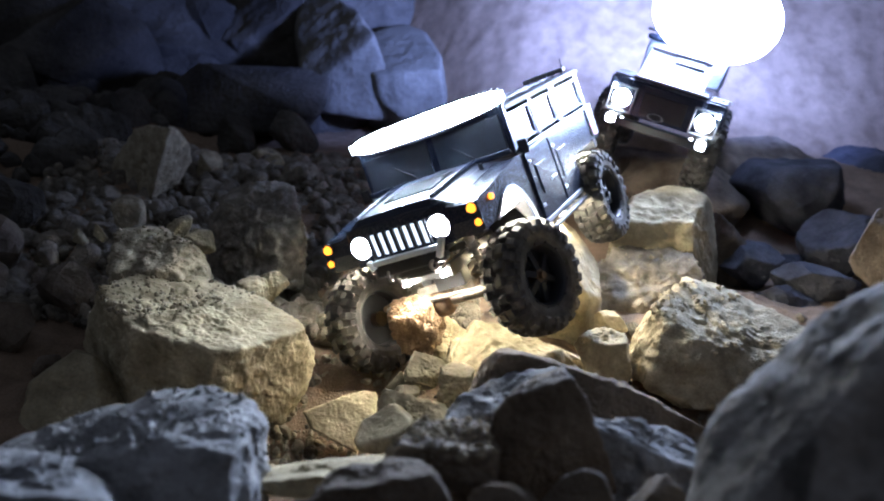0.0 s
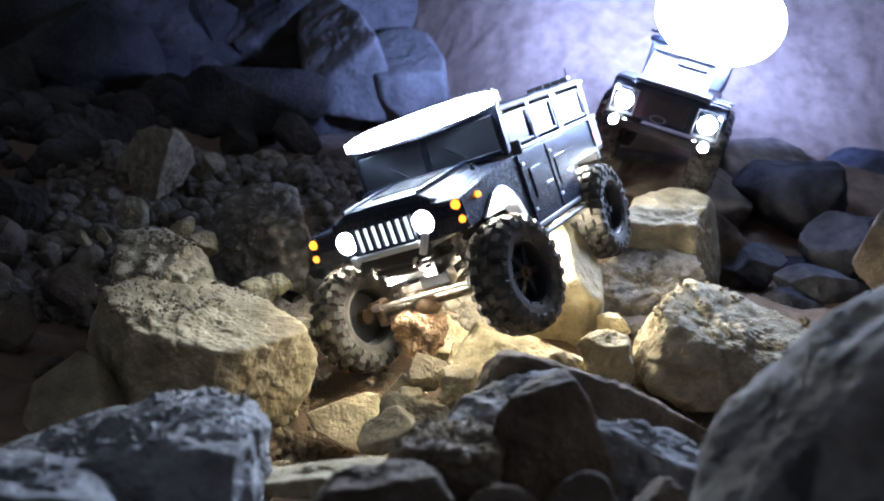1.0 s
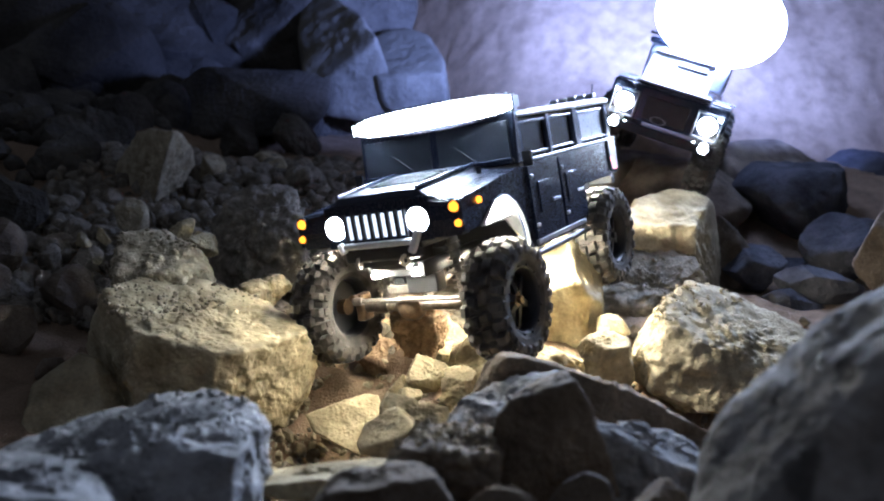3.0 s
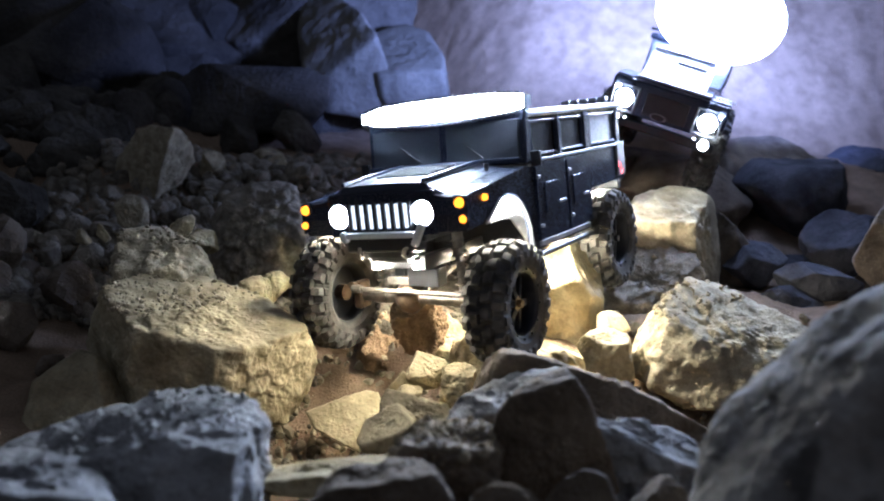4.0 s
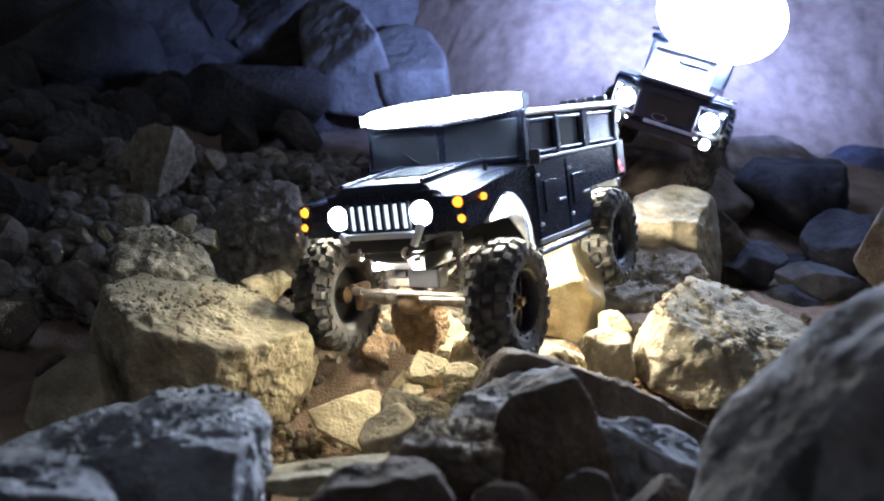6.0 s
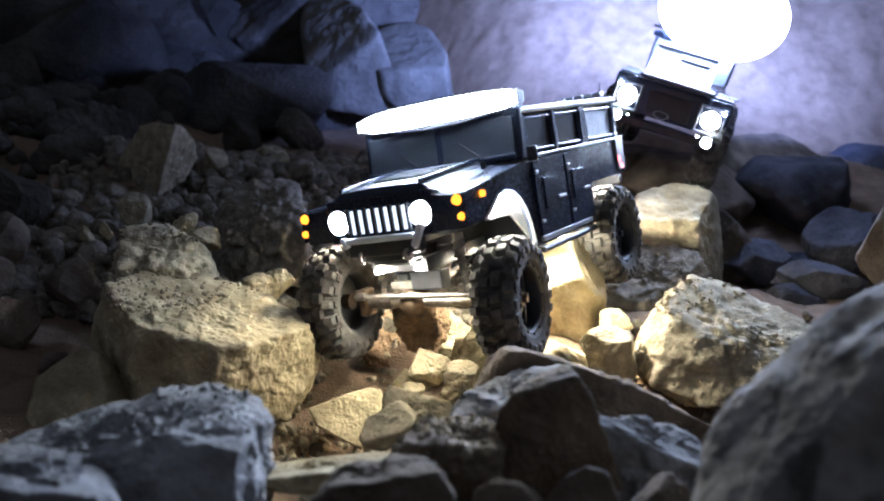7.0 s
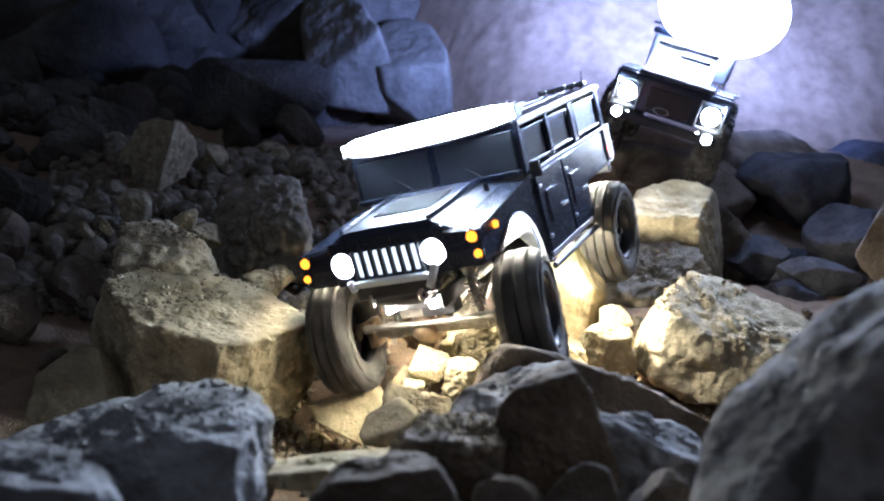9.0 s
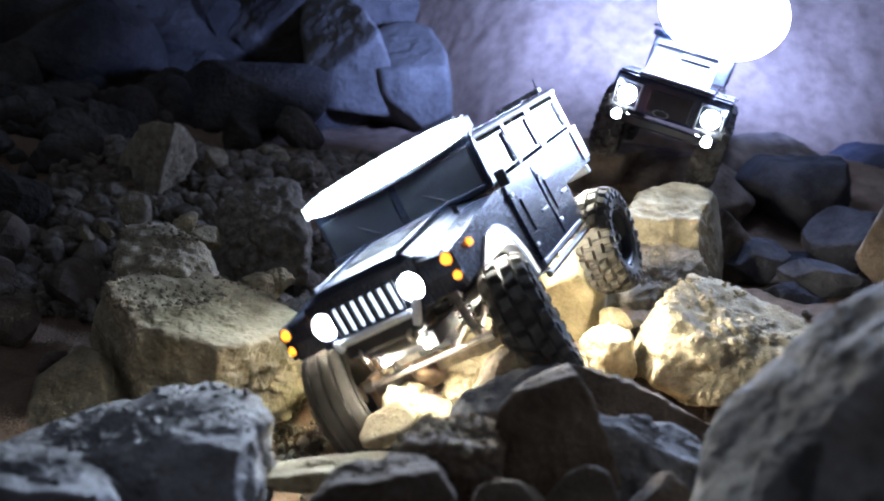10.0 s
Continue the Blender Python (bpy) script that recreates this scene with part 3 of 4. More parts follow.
stone("stone_block", (-0.478, 1.190, 0.117), (0.014, 0.016, 0.019), 49, TAN, "upright shard of pale stone", [(163, 22, 0.636), (59, -17, 0.395), (41, -21, 0.278), (301, -7, 0.752), (238, 18, 0.525), (0, 90, 0.769), (0, -90, 0.769)], sub=5, lump=0.01, extra=0, hard=80.0)
stone("stone_block", (-0.528, 1.240, 0.103), (0.012, 0.013, 0.014), 50, TAN, "small pale stone among larger blocks", [], 5, near=0.55)
stone("stone_block", (-0.451, 1.916, 0.241), (0.051, 0.051, 0.051), 51, BACKROCK, "grey stone high on the slope", [(60, 20, 0.7)], 5, near=0.55)
stone("stone_block", (-0.436, 1.607, 0.200), (0.028, 0.030, 0.033), 52, CRUST, "small upright stone on the slope", [], 5, near=0.55)
stone("stone_block", (-0.367, 1.193, 0.124), (0.021, 0.020, 0.019), 53, TAN, "small tan stone on rubble slope", [], 5, near=0.55, crust=0.002, chip=0.08)
stone("stone_block", (-0.339, 1.190, 0.104), (0.028, 0.024, 0.021), 54, TAN, "small tan stone on rubble slope", [], 5, near=0.55, crust=0.002, chip=0.08)
stone("stone_block", (-0.216, 1.083, 0.063), (0.022, 0.023, 0.024), 55, TAN, "small stone beside the boulder", [], 5, near=0.55, crust=0.002, chip=0.08)
stone("stone_block", (-0.237, 1.062, 0.059), (0.027, 0.024, 0.020), 56, TAN, "small stone beside the boulder", [], 5, near=0.55, crust=0.002, chip=0.08)
stone("stone_block", (-0.328, 1.917, 0.251), (0.057, 0.058, 0.060), 57, BACKROCK, "grey stone high on the slope", [], 5, near=0.55)
stone("stone_block", (-0.366, 1.760, 0.206), (0.039, 0.034, 0.030), 58, CRUST, "small grey stone high on the slope", [], 5, near=0.55)
stone("stone_block", (-0.333, 1.706, 0.185), (0.040, 0.033, 0.027), 59, CRUST, "small grey stone high on the slope", [], 5, near=0.55)
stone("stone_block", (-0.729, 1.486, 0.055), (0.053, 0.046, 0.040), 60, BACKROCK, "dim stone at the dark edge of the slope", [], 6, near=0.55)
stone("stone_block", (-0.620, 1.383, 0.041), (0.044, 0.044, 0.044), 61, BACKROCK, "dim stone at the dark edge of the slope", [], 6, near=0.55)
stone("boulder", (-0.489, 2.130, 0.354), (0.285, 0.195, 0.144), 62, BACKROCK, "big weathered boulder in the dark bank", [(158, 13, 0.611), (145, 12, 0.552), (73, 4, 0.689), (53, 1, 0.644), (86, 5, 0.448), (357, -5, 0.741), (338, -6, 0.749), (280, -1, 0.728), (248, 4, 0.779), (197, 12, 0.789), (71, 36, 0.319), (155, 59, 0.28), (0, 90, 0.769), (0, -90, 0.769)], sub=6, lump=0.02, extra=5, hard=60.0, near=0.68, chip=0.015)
stone("boulder", (-0.255, 2.460, 0.470), (0.196, 0.260, 0.245), 63, HAZEBACK, "big weathered boulder in the dark bank", [(188, 11, 0.713), (166, 14, 0.787), (114, 13, 0.84), (61, 4, 0.488), (44, 0, 0.429), (22, -3, 0.422), (265, 0, 0.695), (121, 41, 0.422), (0, 90, 0.769), (0, -90, 0.769)], sub=6, lump=0.03, extra=5, hard=40.0, near=0.68, chip=0.015)
stone("boulder", (-0.098, 2.400, 0.404), (0.170, 0.208, 0.201), 92, HAZEBACK, "pale weathered boulder high in the bank", [(174, 7, 0.675), (142, 8, 0.738), (111, 8, 0.747), (73, 6, 0.704), (41, 4, 0.68), (7, 1, 0.664), (270, 0, 0.769), (94, 28, 0.394), (0, 90, 0.769), (0, -90, 0.769)], sub=6, lump=0.03, extra=5, hard=40.0, near=0.68, chip=0.015)
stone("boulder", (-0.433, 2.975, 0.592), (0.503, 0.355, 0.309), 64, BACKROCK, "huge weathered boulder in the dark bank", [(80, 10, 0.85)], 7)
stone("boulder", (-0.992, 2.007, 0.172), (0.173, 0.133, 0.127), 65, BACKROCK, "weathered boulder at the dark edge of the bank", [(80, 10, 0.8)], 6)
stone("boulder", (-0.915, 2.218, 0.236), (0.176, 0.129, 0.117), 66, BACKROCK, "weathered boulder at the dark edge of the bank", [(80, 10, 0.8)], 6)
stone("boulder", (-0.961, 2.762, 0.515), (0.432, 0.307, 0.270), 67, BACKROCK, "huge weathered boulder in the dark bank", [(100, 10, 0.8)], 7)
stone("boulder", (0.530, 1.275, -0.008), (0.059, 0.048, 0.039), 68, SHADEROCK, "stone darkened to suit the shade", [(60, 10, 0.7)], 6)
# tan stone given dark brown to stand for its shade
stone("boulder", (0.618, 1.139, 0.103), (0.048, 0.052, 0.057), 69, DARKROCK, "rounded stone in the shade", [], 6)
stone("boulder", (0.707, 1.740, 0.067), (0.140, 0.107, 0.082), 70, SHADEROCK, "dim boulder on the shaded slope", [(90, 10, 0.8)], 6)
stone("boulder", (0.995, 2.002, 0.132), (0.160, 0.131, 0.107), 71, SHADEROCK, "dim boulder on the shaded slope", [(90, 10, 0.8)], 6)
stone("boulder", (0.489, 1.435, 0.052), (0.039, 0.053, 0.072), 72, DARKROCK, "dim upright stone in the shade", [], 5)
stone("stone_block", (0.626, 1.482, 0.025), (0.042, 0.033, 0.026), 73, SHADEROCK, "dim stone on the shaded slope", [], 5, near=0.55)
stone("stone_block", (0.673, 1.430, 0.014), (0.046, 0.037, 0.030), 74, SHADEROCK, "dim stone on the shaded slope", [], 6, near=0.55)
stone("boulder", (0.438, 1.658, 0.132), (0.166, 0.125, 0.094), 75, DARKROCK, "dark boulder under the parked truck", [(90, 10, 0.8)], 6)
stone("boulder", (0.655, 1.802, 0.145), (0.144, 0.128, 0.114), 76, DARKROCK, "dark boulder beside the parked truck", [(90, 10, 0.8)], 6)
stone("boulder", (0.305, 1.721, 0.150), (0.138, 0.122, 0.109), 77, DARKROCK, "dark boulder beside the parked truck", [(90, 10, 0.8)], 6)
stone("boulder", (0.687, 1.619, 0.140), (0.113, 0.096, 0.081), 78, SHADEROCK, "boulder darkened to suit the shaded slope", [(90, 10, 0.8)], 6)
stone("boulder", (0.711, 1.438, 0.072), (0.082, 0.069, 0.058), 79, SHADEROCK, "boulder darkened to suit the shaded slope", [(90, 10, 0.8)], 6)
stone("boulder", (0.517, 1.403, 0.038), (0.057, 0.049, 0.043), 80, SHADEROCK, "boulder darkened to suit the shaded slope", [(90, 10, 0.8)], 6)
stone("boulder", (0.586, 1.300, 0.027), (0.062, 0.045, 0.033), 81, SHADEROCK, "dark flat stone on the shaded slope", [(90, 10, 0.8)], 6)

# ---- the crawler truck: x to its left side, -y ahead, z up ----


def build_tyre_wheel(name, thing, label):
    """A knobbly tyre on a beadlock rim, turning round x; +x is its outer side."""
    wheel = empty(name)
    wheel.parent = thing
    tagged(wheel, label)
    w, r = 0.0245, 0.0600
    tyre = bmesh.new()
    n = 22
    # across the tread: half widths with groove walls; the rows of lugs are staggered
    across = [-1.0, -0.97, -0.93, -0.62, -0.58, -0.52, -0.48, -0.07, -0.03, 0.03, 0.07, 0.48, 0.52, 0.58, 0.62, 0.93, 0.97, 1.0]

    def lug(s, k, u):
        """Height of the tread: 0 in the grooves."""
        a = abs(s)
        if a <= 0.03 or 0.52 <= a <= 0.58 or a >= 0.999:
            return 0.0
        shift = (0.5 if a > 0.55 else 0.0) + (0.25 if s > 0 else 0.0) + (0.25 * (a - 0.3) if a < 0.5 else 0.0)
        v = (u - shift) % 1.0
        wide = 0.64 + (0.05 if k % 2 else -0.05)
        rise = min(v, wide - v) / 0.045
        return max(0.0, min(1.0, rise))
    rings = []
    for k in range(n):
        for step in range(12):
            u = step / 12
            t = 2 * math.pi * (k + u) / n
            ring = []
            for s in across:
                rr = r - 0.0022 * s * s - 0.0035 * max(0, abs(s) - 0.8) / 0.2 + 0.0072 * lug(s, k, u)
                ring.append((w * 0.93 * s, rr))
            e = 0.0026 * lug(0.9, k, u)
            for x, q in ((w * 0.92 + e, 0.0560), (w * 0.94 + e, 0.0500), (w * 0.96, 0.0475), (w * 0.93, 0.041), (w * 0.78, 0.0355)):
                ring.append((x, q))
            e = 0.0026 * lug(-0.9, k, u)
            for x, q in ((-w * 0.78, 0.0355), (-w * 0.93, 0.041), (-w * 0.96, 0.0475), (-w * 0.94 - e, 0.0500), (-w * 0.92 - e, 0.0560)):
                ring.append((x, q))
            rings.append([tyre.verts.new((x, q * math.sin(t), q * math.cos(t))) for x, q in ring])
    m = len(rings[0])
    for a, c in zip(rings, rings[1:] + rings[:1]):
        for j in range(m):
            tyre.faces.new((a[j], a[(j + 1) % m], c[(j + 1) % m], c[j]))
    part("tyre", tyre, RUBBER, wheel, "knobbly black rubber tyre dusted with soil")
    rim = lathe([(-0.018, 0.0375), (-0.0195, 0.0350), (-0.010, 0.0320), (0.006, 0.0310), (0.0165, 0.0330), (0.0200, 0.0348), (0.0196, 0.0385), (0.0170, 0.0395), (0.0, 0.0355)], 40)
    for k in range(12):
        a = 2 * math.pi * k / 12
        p = (0.0190, 0.0367 * math.sin(a), 0.0367 * math.cos(a))
        rod(p, (0.0217, p[1], p[2]), 0.0014, n=6, bm=rim)
    for k in range(6):
        a = 2 * math.pi * k / 6
        box((0, 0, 0), (0.004, 0.0075, 0.026), 0.0008, Matrix.Rotation(a, 4, "X") @ pose(0.008, 0, 0.0195, 0, -12, 0), rim)
    rod((-0.003, 0, 0), (0.001, 0, 0), 0.0318, n=36, bm=rim)
    part("rim", rim, PLASTIC, wheel, "dark beadlock rim")
    hub = rod((-0.014, 0, 0), (0.012, 0, 0), 0.0095, 0.008, 20)
    rod((0.012, 0, 0), (0.017, 0, 0), 0.0045, n=6, bm=hub)
    part("hub", hub, BRONZE if name == "front_wheel" else PLASTIC, wheel)
    return wheel


def side_window(y0, y1, z0, z1, thing, sx, glass):
    win = part("side_window", panel([(y0, z0), (y1, z0), (y1 - 0.002, z1), (y0 + 0.004, z1)], sx * 0.0965, sx * 0.0985), glass, thing, "smoked side window" if glass == GLASS else "side window coloured pale as if lit")
    fr = bmesh.new()
    for a, b in (((y0, z0), (y1, z0)), ((y0, z1), (y1, z1)), ((y0, z0), (y0, z1)), ((y1, z0), (y1, z1))):
        box(((sx * 0.0995), (a[0] + b[0]) / 2, (a[1] + b[1]) / 2), (0.003, abs(a[0] - b[0]) + 0.003, abs(a[1] - b[1]) + 0.003), 0.0006, bm=fr)
    part("window_frame", fr, PAINT, win)
    return win


def build_truck():
    truck = empty("crawler_truck")
    tagged(truck, "black scale off-road truck with glowing roof light bar, tilted on rocks", "toy truck")
    # floor tub and engine bay behind the shell
    tub = box((0, 0.030, 0.100), (0.188, 0.165, 0.075), 0.004)
    box((0, 0.180, 0.106), (0.126, 0.14, 0.066), 0.004, bm=tub)
    box((0, 0.130, 0.146), (0.196, 0.24, 0.012), 0.003, bm=tub)
    box((0, -0.14, 0.116), (0.10, 0.115, 0.05), 0.003, bm=tub)
    part("body_tub", tub, PLASTIC, truck)
    # side shells with wheel arches
    arch_f = [(-0.064 - 0.052 + 0.052 * math.cos(radians(a)), 0.066 + 0.061 * math.sin(radians(a))) for a in (0, 18, 36, 54, 72, 90, 108, 126)]
    def top(y):
        return 0.136 + 0.017 * min(1, (y + 0.199) / 0.141) + 0.005 * max(0, (y + 0.058) / 0.31)
    stations = [(-0.201, 0.104, top(-0.199)), (-0.168, 0.104, top(-0.168)), (-0.160, 0.1035, top(-0.160))]
    for k in range(13):
        y = -0.116 - 0.052 * math.cos(math.pi * (0.2 + 0.8 * k / 12))
        stations.append((y, 0.066 + 0.061 * math.sin(math.pi * (0.2 + 0.8 * k / 12)), top(y)))
    stations += [(-0.0635, 0.056, top(-0.0635)), (0.112, 0.056, top(0.112)), (0.1185, 0.062, top(0.1185)), (0.1190, 0.107, top(0.1190)), (0.254, 0.108, top(0.254))]
    for sx in (1, -1):
        part("side_shell", strip_panel(stations, sx * 0.1005, sx * 0.1050), PAINT, truck, "gloss black body side")
        # rolled arch lip
        lip = bmesh.new()
        pts = [(-0.063, 0.060)] + arch_f + [(-0.166, 0.104)]
        for (y0, z0), (y1, z1) in zip(pts, pts[1:]):
            rod((sx * 0.1055, y0, z0), (sx * 0.1055, y1, z1), 0.0019, n=8, bm=lip)
        part("arch_lip", lip, GREYTRIM, truck)
        part("inner_fender", panel([(-0.053, 0.066), (-0.053, 0.110), (-0.085, 0.127), (-0.116, 0.130), (-0.140, 0.123), (-0.156, 0.108), (-0.154, 0.103), (-0.090, 0.098)], sx * 0.0925, sx * 0.0945), WHITE, truck, "white inner fender lit by a small lamp")
        part("arch_brace", box((sx * 0.096, -0.112, 0.1015), (0.003, 0.066, 0.0028), 0.0006), GREYTRIM, truck)
        for x, y, z in ((0.0990 if sx > 0 else 0.0975, -0.116, 0.1240 if sx > 0 else 0.1312), (0.092, 0.172, 0.1185), (0.088, 0.020, 0.0600)):
            part("rock_lamp", rod((sx * x, y, z), (sx * x, y, z - 0.003), 0.0050, n=12), ARCHLED if sx > 0 and z > 0.1 else ROCKLED if sx > 0 or y < 0 else DIMLED, truck, "small bright lamp shining down on the rocks")
        # doors
        for y0, y1 in ((-0.044, 0.040), (0.046, 0.118)):
            door = part("door", panel([(y0, 0.066), (y1, 0.066), (y1, 0.152), (y0, 0.150)], sx * 0.1052, sx * 0.1075), PAINT, truck, "black side door")
            rib = box((sx * 0.1078, (y0 + y1) / 2 - 0.006, 0.112), (0.0022, 0.034, 0.036), 0.001)
            part("door_panel", rib, PAINT, door)
            part("door_handle", box((sx * 0.1090, y1 - 0.020, 0.104), (0.003, 0.020, 0.0035), 0.001), GREYTRIM, door, "pale door handle")
            part("hinge", box((sx * 0.1085, y0 + 0.004, 0.138), (0.003, 0.008, 0.004), 0.0008), GREYTRIM, door)
            part("hinge", box((sx * 0.1085, y0 + 0.004, 0.082), (0.003, 0.008, 0.004), 0.0008), GREYTRIM, door)
        belt = box((sx * 0.1063, 0.105, 0.1565), (0.0030, 0.30, 0.0040), 0.001)
        part("belt_rail", belt, GREYTRIM, truck, "pale waistline rail")
        slider = rod((sx * 0.108, -0.050, 0.051), (sx * 0.108, 0.108, 0.051), 0.0035)
        for y in (-0.03, 0.03, 0.09):
            rod((sx * 0.06, y, 0.055), (sx * 0.108, y, 0.051), 0.0025, n=8, bm=slider)
        part("rock_slider", slider, PLASTIC, truck)
        part("slider_tread", box((sx * 0.1065, 0.030, 0.0625), (0.004, 0.15, 0.006), 0.001), GREYTRIM, truck)
        for y0, y1 in ((-0.034, 0.036), (0.050, 0.120), (0.146, 0.238)):
            # rearmost window: its brightness is put into the glass colour
            side_window(y0, y1, 0.163, 0.200, truck, sx, LITGLASS if y0 > 0.14 else GLASS)
        for y, wd in ((-0.045, 0.014), (0.043, 0.010), (0.133, 0.020), (0.247, 0.014)):
            part("pillar", box((sx * 0.0985, y, 0.183), (0.0075, wd, 0.053), 0.0015), PAINT, truck)
        # front corner: flat face with the amber lamps
        part("front_corner", panel([(-0.199, 0.101), (-0.2015, 0.118), (-0.199, 0.136), (-0.184, 0.139), (-0.184, 0.101)], sx * 0.066, sx * 0.1003), PAINT, truck)
        for x, z, r in ((0.0975, 0.1300, 0.0057), (0.1000, 0.1135, 0.0042)):
            mk = part("marker_lamp", rod((sx * x, -0.1995, z), (sx * x, -0.2050, z), r, r * 0.8, 18), AMBER, truck, "glowing amber marker lamp")
            part("lamp_bezel", lathe([(-0.0015, r + 0.0012), (0.0015, r + 0.0012), (0.0015, r - 0.0002), (-0.0015, r - 0.0002)], 20), PLASTIC, mk, m=pose(sx * x, -0.2015, z, 0, 0, 90))
        part("side_marker_lamp", rod((sx * 0.1045, -0.166, 0.1305), (sx * 0.1085, -0.166, 0.1305), 0.0038, 0.003, 16), AMBER, truck, "glowing amber side lamp")
        # headlight
        hl = part("headlight", rod((sx * 0.0528, -0.196, 0.1211), (sx * 0.0528, -0.2035, 0.1211), 0.0133, 0.0120, 28), HEAD, truck, "round glowing white headlight")
        part("headlight_ring", lathe([(-0.004, 0.0150), (0.004, 0.0145), (0.004, 0.0132), (-0.004, 0.0132)], 32), PLASTIC, hl, m=pose(sx * 0.0528, -0.199, 0.1211, 0, 0, 90))
        # mirror
        mir = part("mirror", box((sx * 0.116, -0.058, 0.1600), (0.012, 0.005, 0.017), 0.002), PLASTIC, truck)
        part("mirror_arm", rod((sx * 0.104, -0.055, 0.152), (sx * 0.114, -0.057, 0.155), 0.0016, n=8), GREYTRIM, mir)
        # rear lamps
        tail = part("tail_panel", box((sx * 0.088, 0.2555, 0.130), (0.030, 0.004, 0.034), 0.001), GREYTRIM, truck, "pale rear corner panel")
        for dz, col in ((0.006, RED), (-0.008, RED)):
            part("tail_lamp", rod((sx * 0.090, 0.2570, 0.130 + dz), (sx * 0.090, 0.2610, 0.130 + dz), 0.0050, n=16), col, tail, "glowing red tail lamp")
        for y, z in ((0.232, 0.128), (0.240, 0.118)):
            part("side_tail_lamp", rod((sx * 0.1045, y, z), (sx * 0.1075, y, z), 0.0035, n=14), RED, tail, "glowing red side lamp")
        part("rear_quarter", box((sx * 0.1060, 0.240, 0.134), (0.003, 0.028, 0.042), 0.001), GREYTRIM, truck)
    # hood with raised middle, ribs and slots
    hood = bmesh.new()
    rows = []
    for y, zc, ze in ((-0.200, 0.145, 0.1345), (-0.192, 0.1515, 0.1375), (-0.12, 0.1575, 0.144), (-0.062, 0.1625, 0.1525)):
        rows.append([hood.verts.new((x, y, z)) for x, z in ((-0.1035, ze), (-0.075, ze + 0.002), (-0.062, zc - 0.006), (-0.050, zc), (-0.020, zc + 0.001), (0.020, zc + 0.001), (0.050, zc), (0.062, zc - 0.006), (0.075, ze + 0.002), (0.1035, ze))])
    for a, b in zip(rows, rows[1:]):
        for i in range(9):
            hood.faces.new((a[i], a[i + 1], b[i + 1], b[i]))
    ext = bmesh.ops.extrude_face_region(hood, geom=list(hood.faces))["geom"]
    bmesh.ops.translate(hood, vec=(0, 0, -0.004), verts=[v for v in ext if isinstance(v, bmesh.types.BMVert)])
    hood = part("hood", hood, HOODPAINT, truck, "gloss black hood with raised centre")
    for k in range(7):
        part("hood_slot", box((0, -0.150 + 0.009 * k, 0.1568 + 0.00075 * k), (0.070, 0.003, 0.0022), 0.0006), PLASTIC, hood)
    for sx in (1, -1):
        part("hood_rib", box((sx * 0.053, -0.130, 0.1585), (0.004, 0.125, 0.004), 0.001, pose(0, 0, 0, 4.6, 0, sx * -2)), PAINT, hood, "black rib along the hood")
        part("hood_latch", rod((sx * 0.070, -0.090, 0.150), (sx * 0.070, -0.090, 0.160), 0.003, n=10), PLASTIC, hood)
        part("fender_edge", box((sx * 0.089, -0.135, 0.1435), (0.026, 0.125, 0.003), 0.001, pose(0, 0, 0, 7, sx * 3, 0)), PAINT, hood)
    # nose: grille with lit slots
    part("nose_panel", box((0, -0.1975, 0.1215), (0.134, 0.006, 0.046), 0.002), PAINT, truck)
    for k in range(7):
        x = -0.0330 + 0.0110 * k
        part("grille_slot", box((x, -0.2010, 0.1195), (0.0052, 0.003, 0.0250), 0.0012), GRILLE_LED, truck, "lit white grille slot")
    for k in range(8):
        x = -0.0385 + 0.0110 * k
        part("grille_bar", box((x, -0.2025, 0.1195), (0.0040, 0.005, 0.0300), 0.0012), PLASTIC, truck)
    bumper = box((0.002, -0.206, 0.1005), (0.086, 0.009, 0.0065), 0.0015)
    part("bumper_bar", bumper, WHITE, truck, "short white bumper bar")
    part("bumper_end", box((0.049, -0.207, 0.1005), (0.007, 0.008, 0.026), 0.0015, pose(0, 0, 0, 0, 28, 0)), WHITE, truck, "white slanted bumper end")
    part("bumper_end", box((-0.046, -0.205, 0.099), (0.006, 0.007, 0.012), 0.0015, pose(0, 0, 0, 0, -20, 0)), WHITE, truck)
    skid = box((0.0, -0.196, 0.0905), (0.094, 0.012, 0.018), 0.003)
    part("skid_plate", skid, PLASTIC, truck)
    winch = rod((-0.022, -0.186, 0.076), (0.022, -0.186, 0.076), 0.008)
    box((0, -0.186, 0.079), (0.062, 0.018, 0.010), 0.002, bm=winch)
    part("winch", winch, PLASTIC, truck)
    part("tow_hook", lathe([(-0.0015, 0.0065), (0.0015, 0.0065), (0.0015, 0.0035), (-0.0015, 0.0035)], 18), STEEL, truck, m=pose(-0.030, -0.202, 0.081, 0, 0, 20))
    part("tow_hook", lathe([(-0.0015, 0.0065), (0.0015, 0.0065), (0.0015, 0.0035), (-0.0015, 0.0035)], 18), STEEL, truck, m=pose(0.030, -0.202, 0.081, 0, 0, -20))
    # windscreen and cab
    ws = part("windscreen_frame", box((0, -0.056, 0.1850), (0.212, 0.007, 0.060), 0.002, pose(0, 0, 0, -6, 0, 0)), PAINT, truck, "flat black windscreen frame")
    for x in (-0.052, 0.052):
        part("windscreen_pane", box((x, -0.0605, 0.1835), (0.094, 0.003, 0.043), 0.0015, pose(0, 0, 0, -6, 0, 0)), TINTED, ws, "tinted windscreen pane")
    for x in (-0.03, 0.055):
        part("wiper", rod((x, -0.0650, 0.164), (x - 0.028, -0.0615, 0.184), 0.0009, n=6), PLASTIC, ws)
    part("cowl", box((0, -0.064, 0.1605), (0.206, 0.012, 0.006), 0.0015), PAINT, truck)
